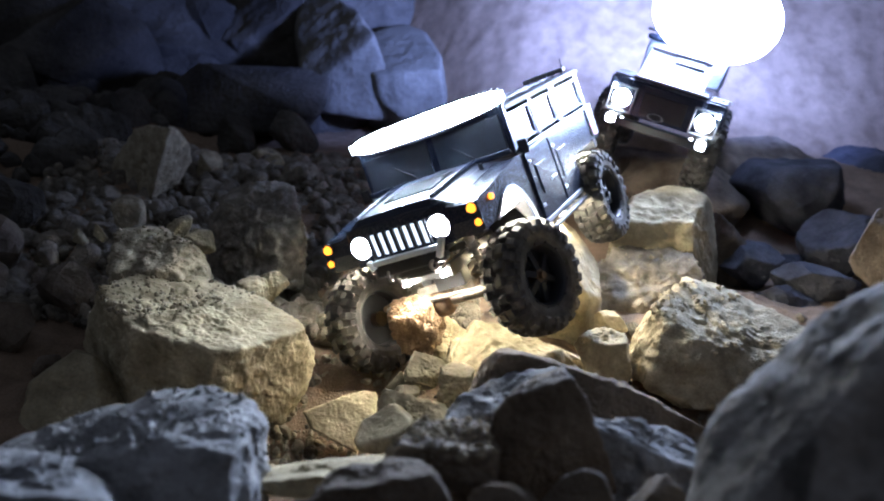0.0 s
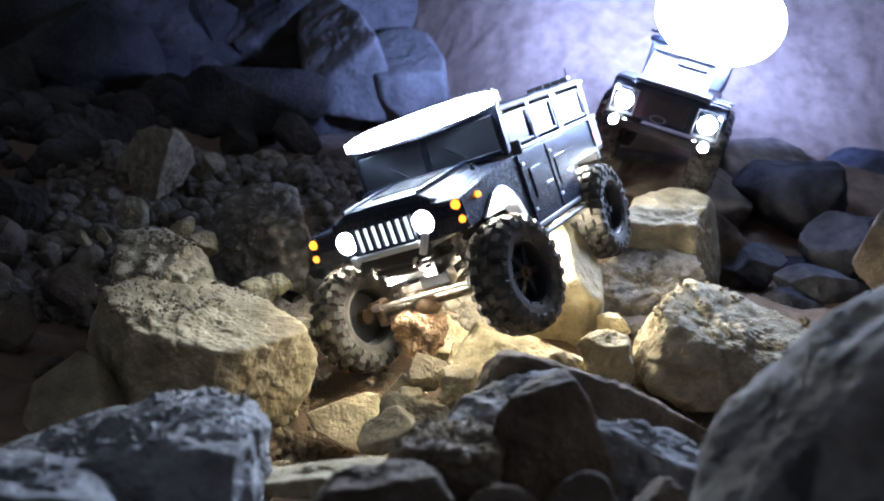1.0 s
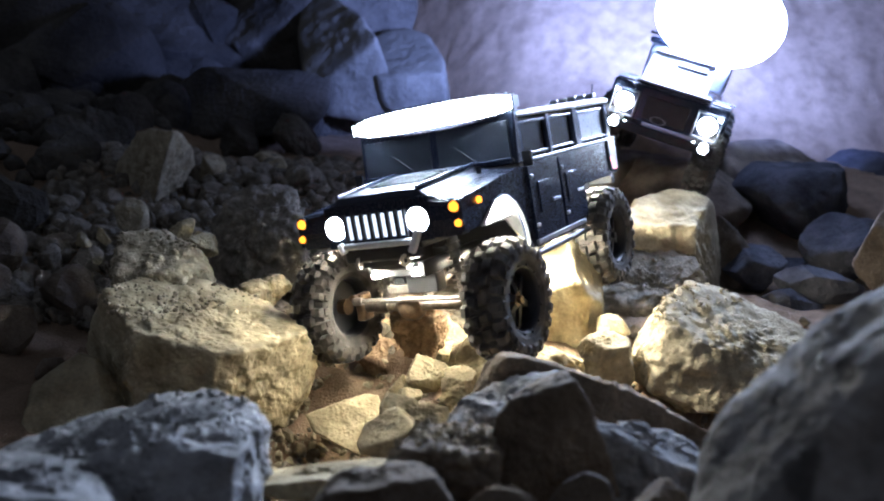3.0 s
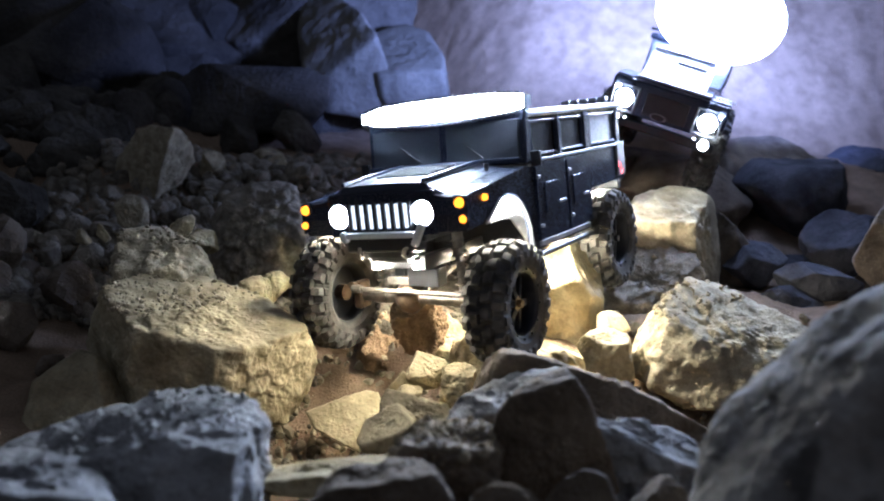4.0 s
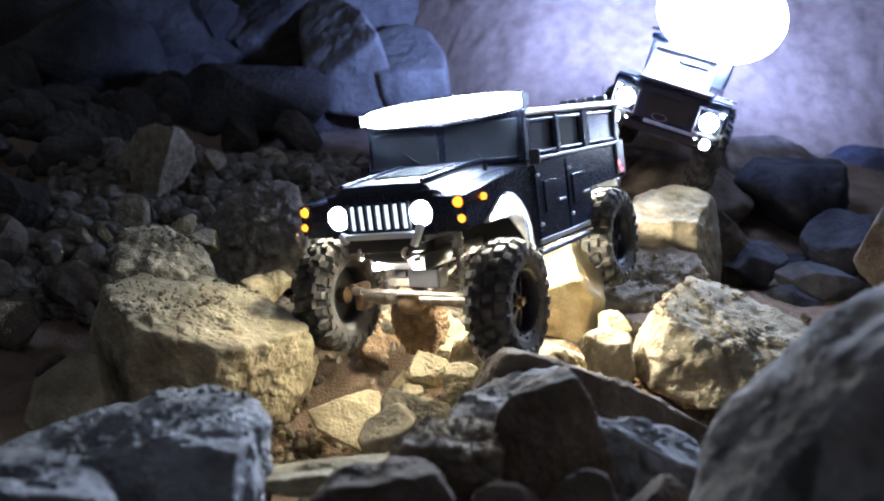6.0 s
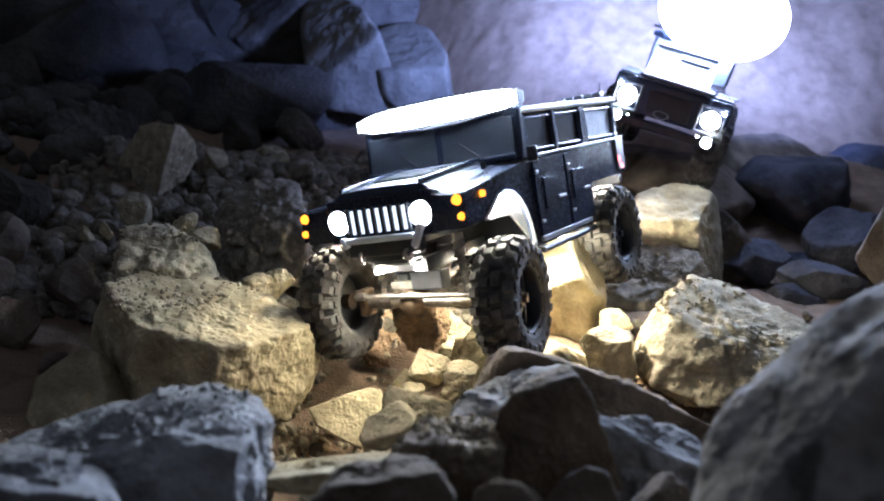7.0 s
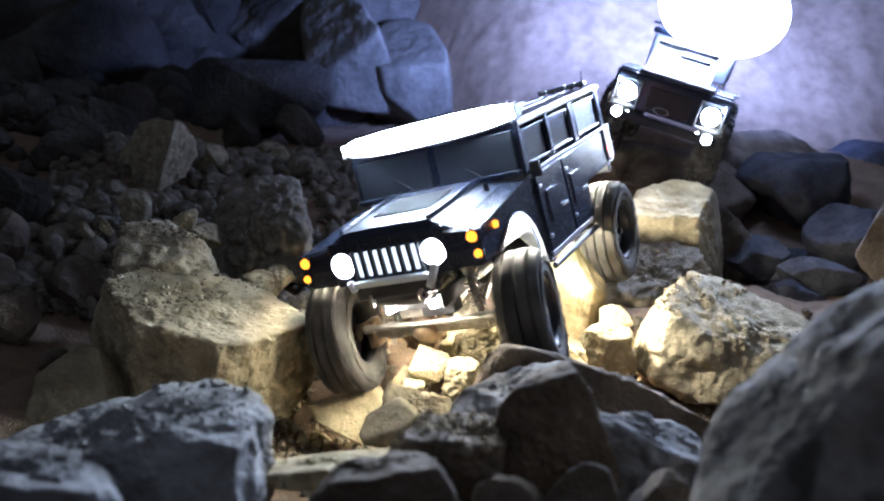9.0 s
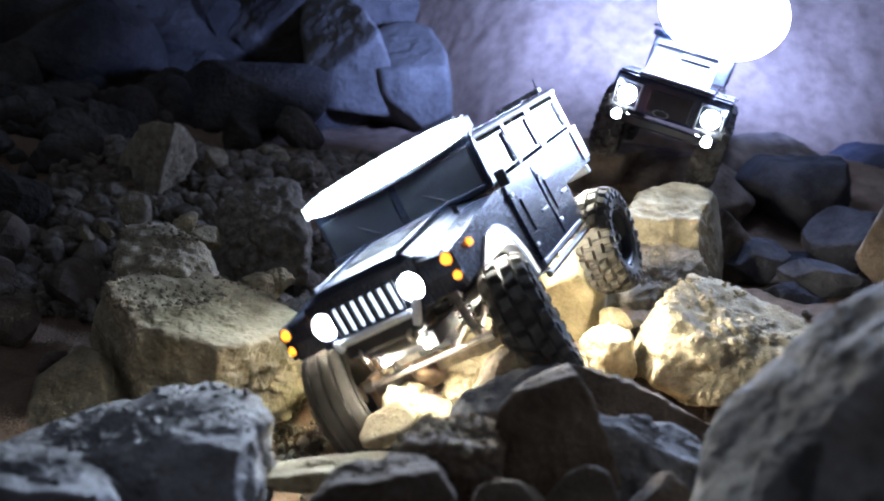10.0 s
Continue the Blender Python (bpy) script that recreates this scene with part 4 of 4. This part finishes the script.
    roof = box((0, 0.102, 0.2105), (0.200, 0.312, 0.008), 0.003)
    roof = part("roof", roof, PAINT, truck, "black roof with shallow ribs")
    for k in range(5):
        part("roof_rib", box((-0.06 + 0.03 * k, 0.10, 0.2150), (0.008, 0.27, 0.002), 0.0008), PAINT, roof)
    for sx in (1, -1):
        # white and thickened: glare on the roof edge is put into it
        part("roof_gutter", rod((sx * 0.1010, -0.045, 0.2090), (sx * 0.1010, 0.258, 0.2100), 0.0034, n=12), WHITE, truck, "roof gutter whitened for the glare along it")
    part("rear_panel", box((0, 0.2535, 0.158), (0.196, 0.004, 0.10), 0.0015), PAINT, truck)
    part("rear_window", box((0, 0.2565, 0.182), (0.15, 0.002, 0.036), 0.0008), GLASS, truck)
    rb = box((0, 0.260, 0.098), (0.19, 0.012, 0.012), 0.002)
    part("rear_bumper", rb, PLASTIC, truck)
    for k in range(5):
        pod = part("roof_lamp", box((0.034 + 0.0135 * k, 0.236, 0.2200), (0.0125, 0.014, 0.0065), 0.002), WHITE, truck, "small pale roof lamp")
        part("lamp_foot", rod((0.034 + 0.0135 * k, 0.236, 0.213), (0.034 + 0.0135 * k, 0.236, 0.219), 0.002, n=8), PLASTIC, pod)
    part("aerial", rod((0.085, 0.246, 0.212), (0.088, 0.250, 0.236), 0.0008, n=6), PLASTIC, truck)
    # roof light bar, gently bowed; lens made taller to hold its glare
    lens = bmesh.new()
    N = 28
    prev = None
    for i in range(N + 1):
        u = -1 + 2 * i / N
        h = 0.0040 + 0.0082 * math.sqrt(max(0.0, 1 - abs(u) ** 3 * 0.97))
        yb = -0.052 - 0.016 * (1 - u * u)
        ring = [lens.verts.new((0.1085 * u, yb - dy, 0.2235 + s * h)) for dy, s in ((0.004, -1), (0.0055, -0.6), (0.0055, 0.6), (0.004, 1), (0.0, 1), (0.0, -1))]
        if prev:
            for k in range(6):
                lens.faces.new((prev[k], prev[(k + 1) % 6], ring[(k + 1) % 6], ring[k]))
        else:
            lens.faces.new(ring)
        prev = ring
    lens.faces.new(prev[::-1])
    bar = part("light_bar", box((0, -0.0515, 0.2215), (0.212, 0.011, 0.016), 0.003), PLASTIC, truck, "curved roof light bar")
    part("glare_sized_lens", lens, LED, bar, "white lamp row, swollen to the outline of its glare")
    # back plate and lips, added to hold back the lens's stray light
    dish = bmesh.new()
    for i in range(N):
        u, u2 = -1 + 2 * i / N, -1 + 2 * (i + 1) / N
        h = 0.0038 + 0.0080 * math.sqrt(max(0.0, 1 - abs(u + u2) ** 3 / 8))
        box((0.1085 * (u + u2) / 2, -0.050 - 0.016 * (1 - (u + u2) ** 2 / 4), 0.2235), (0.0082, 0.005, 2 * h), 0, bm=dish)
        box((0.1085 * (u + u2) / 2, -0.0545 - 0.016 * (1 - (u + u2) ** 2 / 4), 0.2257 + h), (0.0082, 0.009, 0.0018), 0, bm=dish)
    for i in range(N):
        u = -1 + (2 * i + 1) / N
        h = 0.0038 + 0.0080 * math.sqrt(max(0.0, 1 - abs(u) ** 3))
        box((0.1085 * u, -0.0525 - 0.016 * (1 - u * u), 0.2235 - h - 0.0022), (0.0082, 0.006, 0.0018), 0, bm=dish)
    # thin fins added to cut sideways light, white so they don't show
    for i in range(1, N):
        u = -1 + 2 * i / N
        h = 0.0035 + 0.0080 * math.sqrt(max(0.0, 1 - abs(u) ** 3))
        cup = box((0.1085 * u, -0.0605 - 0.016 * (1 - u * u), 0.2235), (0.0005, 0.006, 2 * h), 0)
        part("added_light_fin", cup, WHITE, bar)
    for s in (-1, 1):
        box((s * 0.1105, -0.056, 0.2235), (0.002, 0.016, 0.013), 0, bm=dish)
    part("bar_shell", dish, PLASTIC, bar)
    for sx in (1, -1):
        part("bar_bracket", box((sx * 0.100, -0.044, 0.2155), (0.006, 0.014, 0.016), 0.001), PLASTIC, bar)
    # chassis
    ch = bmesh.new()
    for sx in (1, -1):
        box((sx * 0.033, 0.02, 0.066), (0.006, 0.40, 0.016), 0.001, bm=ch)
    for y in (-0.17, -0.05, 0.08, 0.20):
        box((0, y, 0.064), (0.066, 0.012, 0.010), 0.001, bm=ch)
    part("chassis", ch, PLASTIC, truck)
    for x, y, z in ((0.026, -0.180, 0.0640), (-0.026, -0.180, 0.0640), (0, 0.125, 0.056)):
        part("rock_lamp", rod((x, y, z), (x, y, z - 0.003), 0.0050, n=12), UNDERLED, truck, "small bright lamp shining down on the rocks")
    part("gearbox", box((0, 0.01, 0.052), (0.056, 0.085, 0.034), 0.006), PLASTIC, truck)
    for y0, y1 in ((-0.14, -0.02), (0.175, 0.05)):
        part("drive_shaft", rod((0.006, y0, 0.028), (0, y1, 0.050), 0.0035), STEEL, truck)
    axles = []
    for kind, y in (("front_axle", -0.140), ("rear_axle", 0.175)):
        ax = empty(kind)
        ax.parent = truck
        ax.matrix_basis = pose(0, y, 0.022)
        tube = rod((-0.083, 0, 0), (0.083, 0, 0), 0.0075, n=18)
        rod((-0.062, 0, 0), (-0.044, 0, 0), 0.0092, n=18, bm=tube)
        rod((0.044, 0, 0), (0.062, 0, 0), 0.0092, n=18, bm=tube)
        part("axle_tube", tube, STEEL, ax, "scuffed pale axle tube")
        diff = lathe([(-0.014, 0.004), (-0.014, 0.012), (-0.006, 0.0185), (0.006, 0.0185), (0.014, 0.012), (0.014, 0.004)], 22)
        rod((0, 0, 0), (0, 0.026 if y < 0 else -0.026, 0.006), 0.009, 0.006, bm=diff)
        part("differential", diff, BRONZE, ax, "bronze-coloured differential housing", pose(-0.014 if y < 0 else 0.01, 0, 0))
        for sx in (1, -1):
            kn = box((sx * 0.082, 0, 0), (0.012, 0.020, 0.032), 0.003)
            rod((sx * 0.082, -0.012, 0.012), (sx * 0.082, -0.020, 0.014), 0.004, bm=kn)
            part("steering_knuckle" if y < 0 else "axle_end", kn, BRONZE, ax, "dirty bronze knuckle")
            link = rod((sx * 0.040, 0.006, -0.006), (sx * 0.030, 0.10 if y < 0 else -0.10, 0.026), 0.0032)
            part("lower_link", link, STEEL, ax)
            damper = rod((sx * 0.052, 0.004, 0.006), (sx * 0.046, 0.010, 0.046), 0.0042)
            rod((sx * 0.046, 0.010, 0.046), (sx * 0.043, 0.013, 0.072), 0.0062, bm=damper)
            coil, last = bmesh.new(), None
            lo, up = Vector((sx * 0.052, 0.004, 0.012)), Vector((sx * 0.044, 0.012, 0.066))
            for k in range(85):
                a = 2 * math.pi * k / 12
                mid = lo.lerp(up, k / 84)
                ring = [coil.verts.new(mid + Vector(((0.0078 + 0.0011 * math.cos(b)) * math.cos(a), (0.0078 + 0.0011 * math.cos(b)) * math.sin(a), 0.0011 * math.sin(b)))) for b in (0, 1.26, 2.51, 3.77, 5.03)]
                if last:
                    for q in range(5):
                        coil.faces.new((last[q], last[(q + 1) % 5], ring[(q + 1) % 5], ring[q]))
                last = ring
            part("coil_spring", coil, STEEL, ax, "bright coil spring")
            part("shock_absorber", damper, STEEL, ax, "bright shock absorber")
        if y < 0:
            tie = rod((-0.080, -0.019, 0.010), (0.080, -0.019, 0.010), 0.0028)
            for sx in (1, -1):
                rod((sx * 0.068, -0.019, 0.010), (sx * 0.080, -0.019, 0.010), 0.0048, bm=tie)
            part("tie_rod", tie, STEEL, ax)
            servo = box((0.012, -0.004, 0.026), (0.040, 0.020, 0.022), 0.002)
            box((-0.018, -0.010, 0.030), (0.014, 0.006, 0.008), 0.001, bm=servo)
            part("steering_servo", servo, PLASTIC, ax)
            part("servo_bracket", box((-0.010, -0.012, 0.0205), (0.050, 0.003, 0.009), 0.001), STEEL, ax, "shiny servo bracket")
        axles.append(ax)
    wheels = []
    for kind in ("front_wheel", "front_wheel", "rear_wheel", "rear_wheel"):
        wheels.append(build_tyre_wheel(kind, truck, "knobbly off-road wheel"))
    return truck, axles, wheels


truck, (front_axle, rear_axle), wheels = build_truck()


# ---- the second truck, standing on the bank ----


def build_second_truck():
    t = empty("parked_crawler_truck")
    tagged(t, "dark boxy scale off-road truck, roof lights blazing, parked on bank", "toy truck")
    tub = box((0, 0.075, 0.020), (0.150, 0.36, 0.050), 0.004)
    part("body_tub", tub, PAINT, t)
    part("nose", box((0, -0.112, 0.016), (0.124, 0.016, 0.058), 0.004), PAINT, t, "dark blunt nose")
    part("grille", box((0, -0.121, 0.012), (0.074, 0.003, 0.038), 0.001), PLASTIC, t)
    part("grille_badge", lathe([(-0.001, 0.0105), (0.001, 0.0105), (0.001, 0.0085), (-0.001, 0.0085)], 24), GREYTRIM, t, "pale oval ring on the grille", pose(-0.008, -0.1235, -0.004, 0, 0, 90) @ Matrix.Diagonal((1, 1.35, 0.6, 1)))
    hood = part("hood", box((0, -0.055, 0.052), (0.128, 0.120, 0.008), 0.003), PAINT, t)
    part("hood_edge", box((0, -0.118, 0.0535), (0.126, 0.004, 0.004), 0.001), GREYTRIM, hood, "pale front edge of the hood")
    # hood under the bar: the light on it is painted as white
    plate = part("hood_bulge", box((-0.004, -0.062, 0.078), (0.112, 0.094, 0.005), 0.002, pose(0, 0, 0, 30, 0, 0)), WHITE, hood, "raked hood panel, white for the light falling on it")
    slot = pose(-0.004, -0.062, 0.078, 30, 0, 0)
    part("vent_slot", box((0.018, 0.022, 0.004), (0.052, 0.018, 0.003), 0.001), PLASTIC, plate, "dark slot in the panel", slot)
    part("panel_rim", box((0, 0.040, 0.005), (0.108, 0.006, 0.006), 0.002), WHITE, plate, "", slot)
    for k in range(6):
        part("tread_stud", box((0.070 + 0.0062 * k, -0.112, 0.0545), (0.004, 0.005, 0.004), 0.001), WHITE, hood)
    for sx in (1, -1):
        f = part("fender", box((sx * 0.082, -0.060, 0.026), (0.036, 0.118, 0.042), 0.005), PAINT, t)
        part("fender_tread", box((sx * 0.082, -0.060, 0.049), (0.030, 0.105, 0.003), 0.001), GREYTRIM, f, "pale tread plate")
        guard = bmesh.new()
        for dx, dz in ((0.021, 0), (-0.021, 0)):
            box((sx * 0.0720 + dx, -0.128, 0.012), (0.003, 0.012, 0.040), 0.001, bm=guard)
        for dz in (0.021, -0.021):
            box((sx * 0.0720, -0.128, 0.012 + dz), (0.044, 0.012, 0.003), 0.001, bm=guard)
        part("lamp_guard", guard, GREYTRIM, t, "pale guard round the headlight")
        hl = part("headlight", rod((sx * 0.072, -0.120, 0.012), (sx * 0.072, -0.129, 0.012), 0.0155, 0.0140, 28), HEAD, t, "round glowing headlight")
        part("headlight_ring", lathe([(-0.003, 0.0175), (0.003, 0.0172), (0.003, 0.0155), (-0.003, 0.0155)], 28), PLASTIC, hl, m=pose(sx * 0.072, -0.124, 0.012, 0, 0, 90))
        part("bumper_lamp", rod((sx * 0.078, -0.128, -0.024), (sx * 0.078, -0.136, -0.024), 0.0088, 0.008, 22), HEAD, t, "small glowing bumper lamp")
        part("bumper_lamp", rod((sx * 0.060, -0.128, -0.022), (sx * 0.060, -0.134, -0.022), 0.0045, 0.004, 16), HEAD, t)
        part("indicator", rod((sx * 0.090, -0.121, 0.030), (sx * 0.090, -0.126, 0.030), 0.0045, n=16), HEAD, t)
        part("side_glass", box((sx * 0.0735, 0.14, 0.085), (0.003, 0.20, 0.045), 0.001), GLASS, t)
        for y in (0.02, 0.10, 0.18, 0.25):
            # grey instead of dark: glare round the cab put into the colour
            part("pillar", box((sx * 0.070, y, 0.085), (0.006, 0.010, 0.056), 0.001), GREYTRIM, t)
        part("rack_rail", rod((sx * 0.078, 0.0, 0.130), (sx * 0.078, 0.25, 0.130), 0.0025), PLASTIC, t)
    part("front_bumper", box((0, -0.128, -0.026), (0.19, 0.014, 0.016), 0.003), PLASTIC, t)
    part("windscreen", box((0, 0.012, 0.085), (0.140, 0.004, 0.052), 0.001, pose(0, 0, 0, -16, 0, 0)), LITGLASS, t, "windscreen coloured pale for light washing over it")
    part("roof", box((0, 0.135, 0.118), (0.156, 0.25, 0.010), 0.004), PAINT, t)
    rack = bmesh.new()
    for k in range(6):
        rod((-0.078, 0.005 + 0.048 * k, 0.130), (0.078, 0.005 + 0.048 * k, 0.130), 0.002, bm=rack)
    part("roof_rack", rack, PLASTIC, t)
    for sx in (1, -1):
        for y in (-0.06, 0.20):
            w = copy_thing(wheels[0], pose(sx * 0.088, y, -0.045, 0, 0, 0 if sx > 0 else 180))
            w.parent = t
    bar = part("light_bar", box((0.025, 0.014, 0.182), (0.165, 0.012, 0.075), 0.006), PLASTIC, t, "big roof light bar")
    # glowing oval widened to stand for the bar's blown-out glare
    lens = bmesh.new()
    bmesh.ops.create_uvsphere(lens, u_segments=36, v_segments=18, radius=1)
    for v in lens.verts:
        v.co.x, v.co.y, v.co.z = 0.112 * math.copysign(abs(v.co.x) ** 0.9, v.co.x), 0.010 * v.co.y, 0.080 * v.co.z
    bmesh.ops.translate(lens, vec=(0.025, 0.002, 0.182), verts=lens.verts)
    for f in lens.faces:
        f.smooth = True
    part("glare_sized_lens", lens, LED_FAR, bar, "white oval lens, swollen to the outline of its glare")
    for sx in (1, -1):
        part("bar_foot", box((0.02 + sx * 0.06, 0.014, 0.132), (0.010, 0.012, 0.022), 0.001), PLASTIC, bar)
    t.matrix_world = SECOND
    return t


build_second_truck()

# ---- loose rubble ----
scatter("slope_rubble", "grey-brown crumbled stone and clods covering the slope", 5600, 5, (-0.68, 0.05, 1.10, 1.80), (0.003, 0.024), CLOD)
scatter("far_rubble", "stone rubble darkened for the unlit bank", 190, 6, (-2.2, -0.25, 2.2, 3.8), (0.06, 0.24), BACKROCK)
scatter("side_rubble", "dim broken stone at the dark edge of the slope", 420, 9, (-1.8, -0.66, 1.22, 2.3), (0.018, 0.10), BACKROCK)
# dark stones fill ground that is only unlit
scatter("edge_rubble", "broken stone coloured dark for the shade it lies in", 90, 12, (-1.2, -0.46, 0.80, 1.25), (0.015, 0.06), DARKROCK)
scatter("floor_rubble", "pale stone crumbs on reddish soil", 1500, 7, (-0.35, 0.5, 0.55, 1.3), (0.002, 0.012), CLOD)

scatter("soil_crumbs", "fine crumbs of pale stone on the reddish soil", 2200, 17, (-0.24, 0.06, 0.62, 1.06), (0.0014, 0.0090), CRUMB)

crumbs("boulder_crumbs", "pale crumbs lying on the limestone boulders", ("crusted", "crumbling", "pitted"), 1300, 31, (0.0008, 0.0038), CRUMB)
crumbs("grey_crumbs", "grey crumbs lying on the rough boulders", ("rough grey",), 200, 32, (0.0008, 0.003), GREY)

# ---- what moves ----


def lerp_row(rows, t):
    for a, b in zip(rows, rows[1:]):
        if a[0] <= t <= b[0]:
            u = (t - a[0]) / (b[0] - a[0])
            return [p + (q - p) * u for p, q in zip(a[1:], b[1:])]
    return list(rows[-1][1:])


def motions():
    walk(truck, [
        (0, pose(0.0845, 1.1118, 0.0701, 12.05, -17.34, -29.15)),
        (0.5, pose(0.0796, 1.1035, 0.0682, 11.50, -17.26, -29.79)),
        (1, pose(0.0696, 1.0911, 0.0674, 9.22, -16.52, -30.47)),
        (1.5, pose(0.0626, 1.0813, 0.0659, 7.74, -15.54, -30.26)),
        (2, pose(0.0616, 1.0745, 0.0645, 7.31, -14.93, -29.70)),
        (2.5, pose(0.0559, 1.0567, 0.0640, 6.20, -11.85, -30.40)),
        (4, pose(0.0526, 1.0459, 0.0641, 3.19, -5.14, -31.31)),
        (4.5, pose(0.0524, 1.0473, 0.0639, 3.23, -5.20, -31.21)),
        (5, pose(0.0523, 1.0472, 0.0635, 3.16, -5.28, -31.32)),
        (5.5, pose(0.0518, 1.0466, 0.0639, 3.24, -5.27, -31.34)),
        (7, pose(0.0561, 1.0391, 0.0608, 3.66, -8.95, -31.57)),
        (7.5, pose(0.0568, 1.0388, 0.0602, 3.73, -9.04, -31.55)),
        (8, pose(0.0558, 1.0399, 0.0638, 3.12, -8.55, -31.21)),
        (8.5, pose(0.0606, 1.0342, 0.0584, 4.32, -12.19, -30.80)),
        (9, pose(0.0628, 1.0013, 0.0455, 9.52, -12.05, -27.97)),
        (9.5, pose(0.0537, 0.9553, 0.0399, 9.25, -16.94, -28.00)),
        (9.8, pose(0.0567, 0.9386, 0.0348, 9.22, -23.04, -28.02)),
        (10, pose(0.0659, 0.9295, 0.0298, 11.98, -26.73, -28.33)),
    ])
    # time, front axle height and roll, rear axle height and roll, steer, turn of the wheels, turn of the slipping front wheel
    gear = [
        (0, 0.022, -1.5, 0.033, 0, -15, 0, 0),
        (1, 0.026, -2.5, 0.033, 3, -8, 22, 22),
        (2, 0.018, -2.5, 0.033, 5, -3, 48, 48),
        (2.5, 0.020, -0.5, 0.033, 3, -2, 62, 62),
        (4, 0.020, 2.5, 0.034, 1, 1, 80, 80),
        (5.5, 0.020, 2.5, 0.034, 1, 1, 80, 80),
        (7, 0.019, 2, 0.034, 2, 7, 84, 84),
        (8, 0.019, 2, 0.034, 2, 7, 92, 92),
        (8.5, 0.024, 1, 0.034, 2, 9, 106, 106),
        (8.7, 0.026, 0.5, 0.034, 3, 11, 135, 135),
        (8.8, 0.027, 0, 0.034, 3, 12, 205, 205),
        (9, 0.028, 0, 0.033, 4, 14, 355, 355),
        (9.1, 0.028, 0, 0.033, 4, 15, 390, 390),
        (9.2, 0.028, 0, 0.033, 5, 17, 400, 400),
        (9.5, 0.028, -1, 0.032, 7, 20, 420, 420),
        (9.7, 0.030, -1, 0.032, 7, 20, 448, 455),
        (9.8, 0.030, -1, 0.032, 8, 21, 456, 505),
        (10, 0.032, -1, 0.031, 9, 22, 470, 675),
    ]
    times = [0.5 * k for k in range(17)] + [8 + 0.1 * k for k in range(1, 21)]
    table = [(t, *lerp_row(gear, t)) for t in times]
    place = {"f": -0.140, "r": 0.175}
    # the axles tip under the body as the wheels drop into holes
    walk(front_axle, [(t, pose(0, place["f"], zf, 0, rf, 0)) for t, zf, rf, zr, rr, st, sp, slip in table])
    walk(rear_axle, [(t, pose(0, place["r"], zr, 0, rr, 0)) for t, zf, rf, zr, rr, st, sp, slip in table])
    for i, sx in enumerate((1, -1)):
        side = pose(0.107 if sx > 0 else -0.119, 0, 0)
        flip = pose(0, 0, 0, 0, 0, 0 if sx > 0 else 180)
        walk(wheels[i], [(t, pose(0, place["f"], zf, 0, rf, 0) @ side @ pose(0, 0, 0, 0, 0, st) @ pose(0, 0, 0, sp if sx > 0 else slip, 0, 0) @ flip) for t, zf, rf, zr, rr, st, sp, slip in table])
        walk(wheels[2 + i], [(t, pose(0, place["r"], zr, 0, rr, 0) @ pose(sx * 0.101, 0, 0) @ pose(0, 0, 0, sp, 0, 0) @ flip) for t, zf, rf, zr, rr, st, sp, slip in table])


motions()
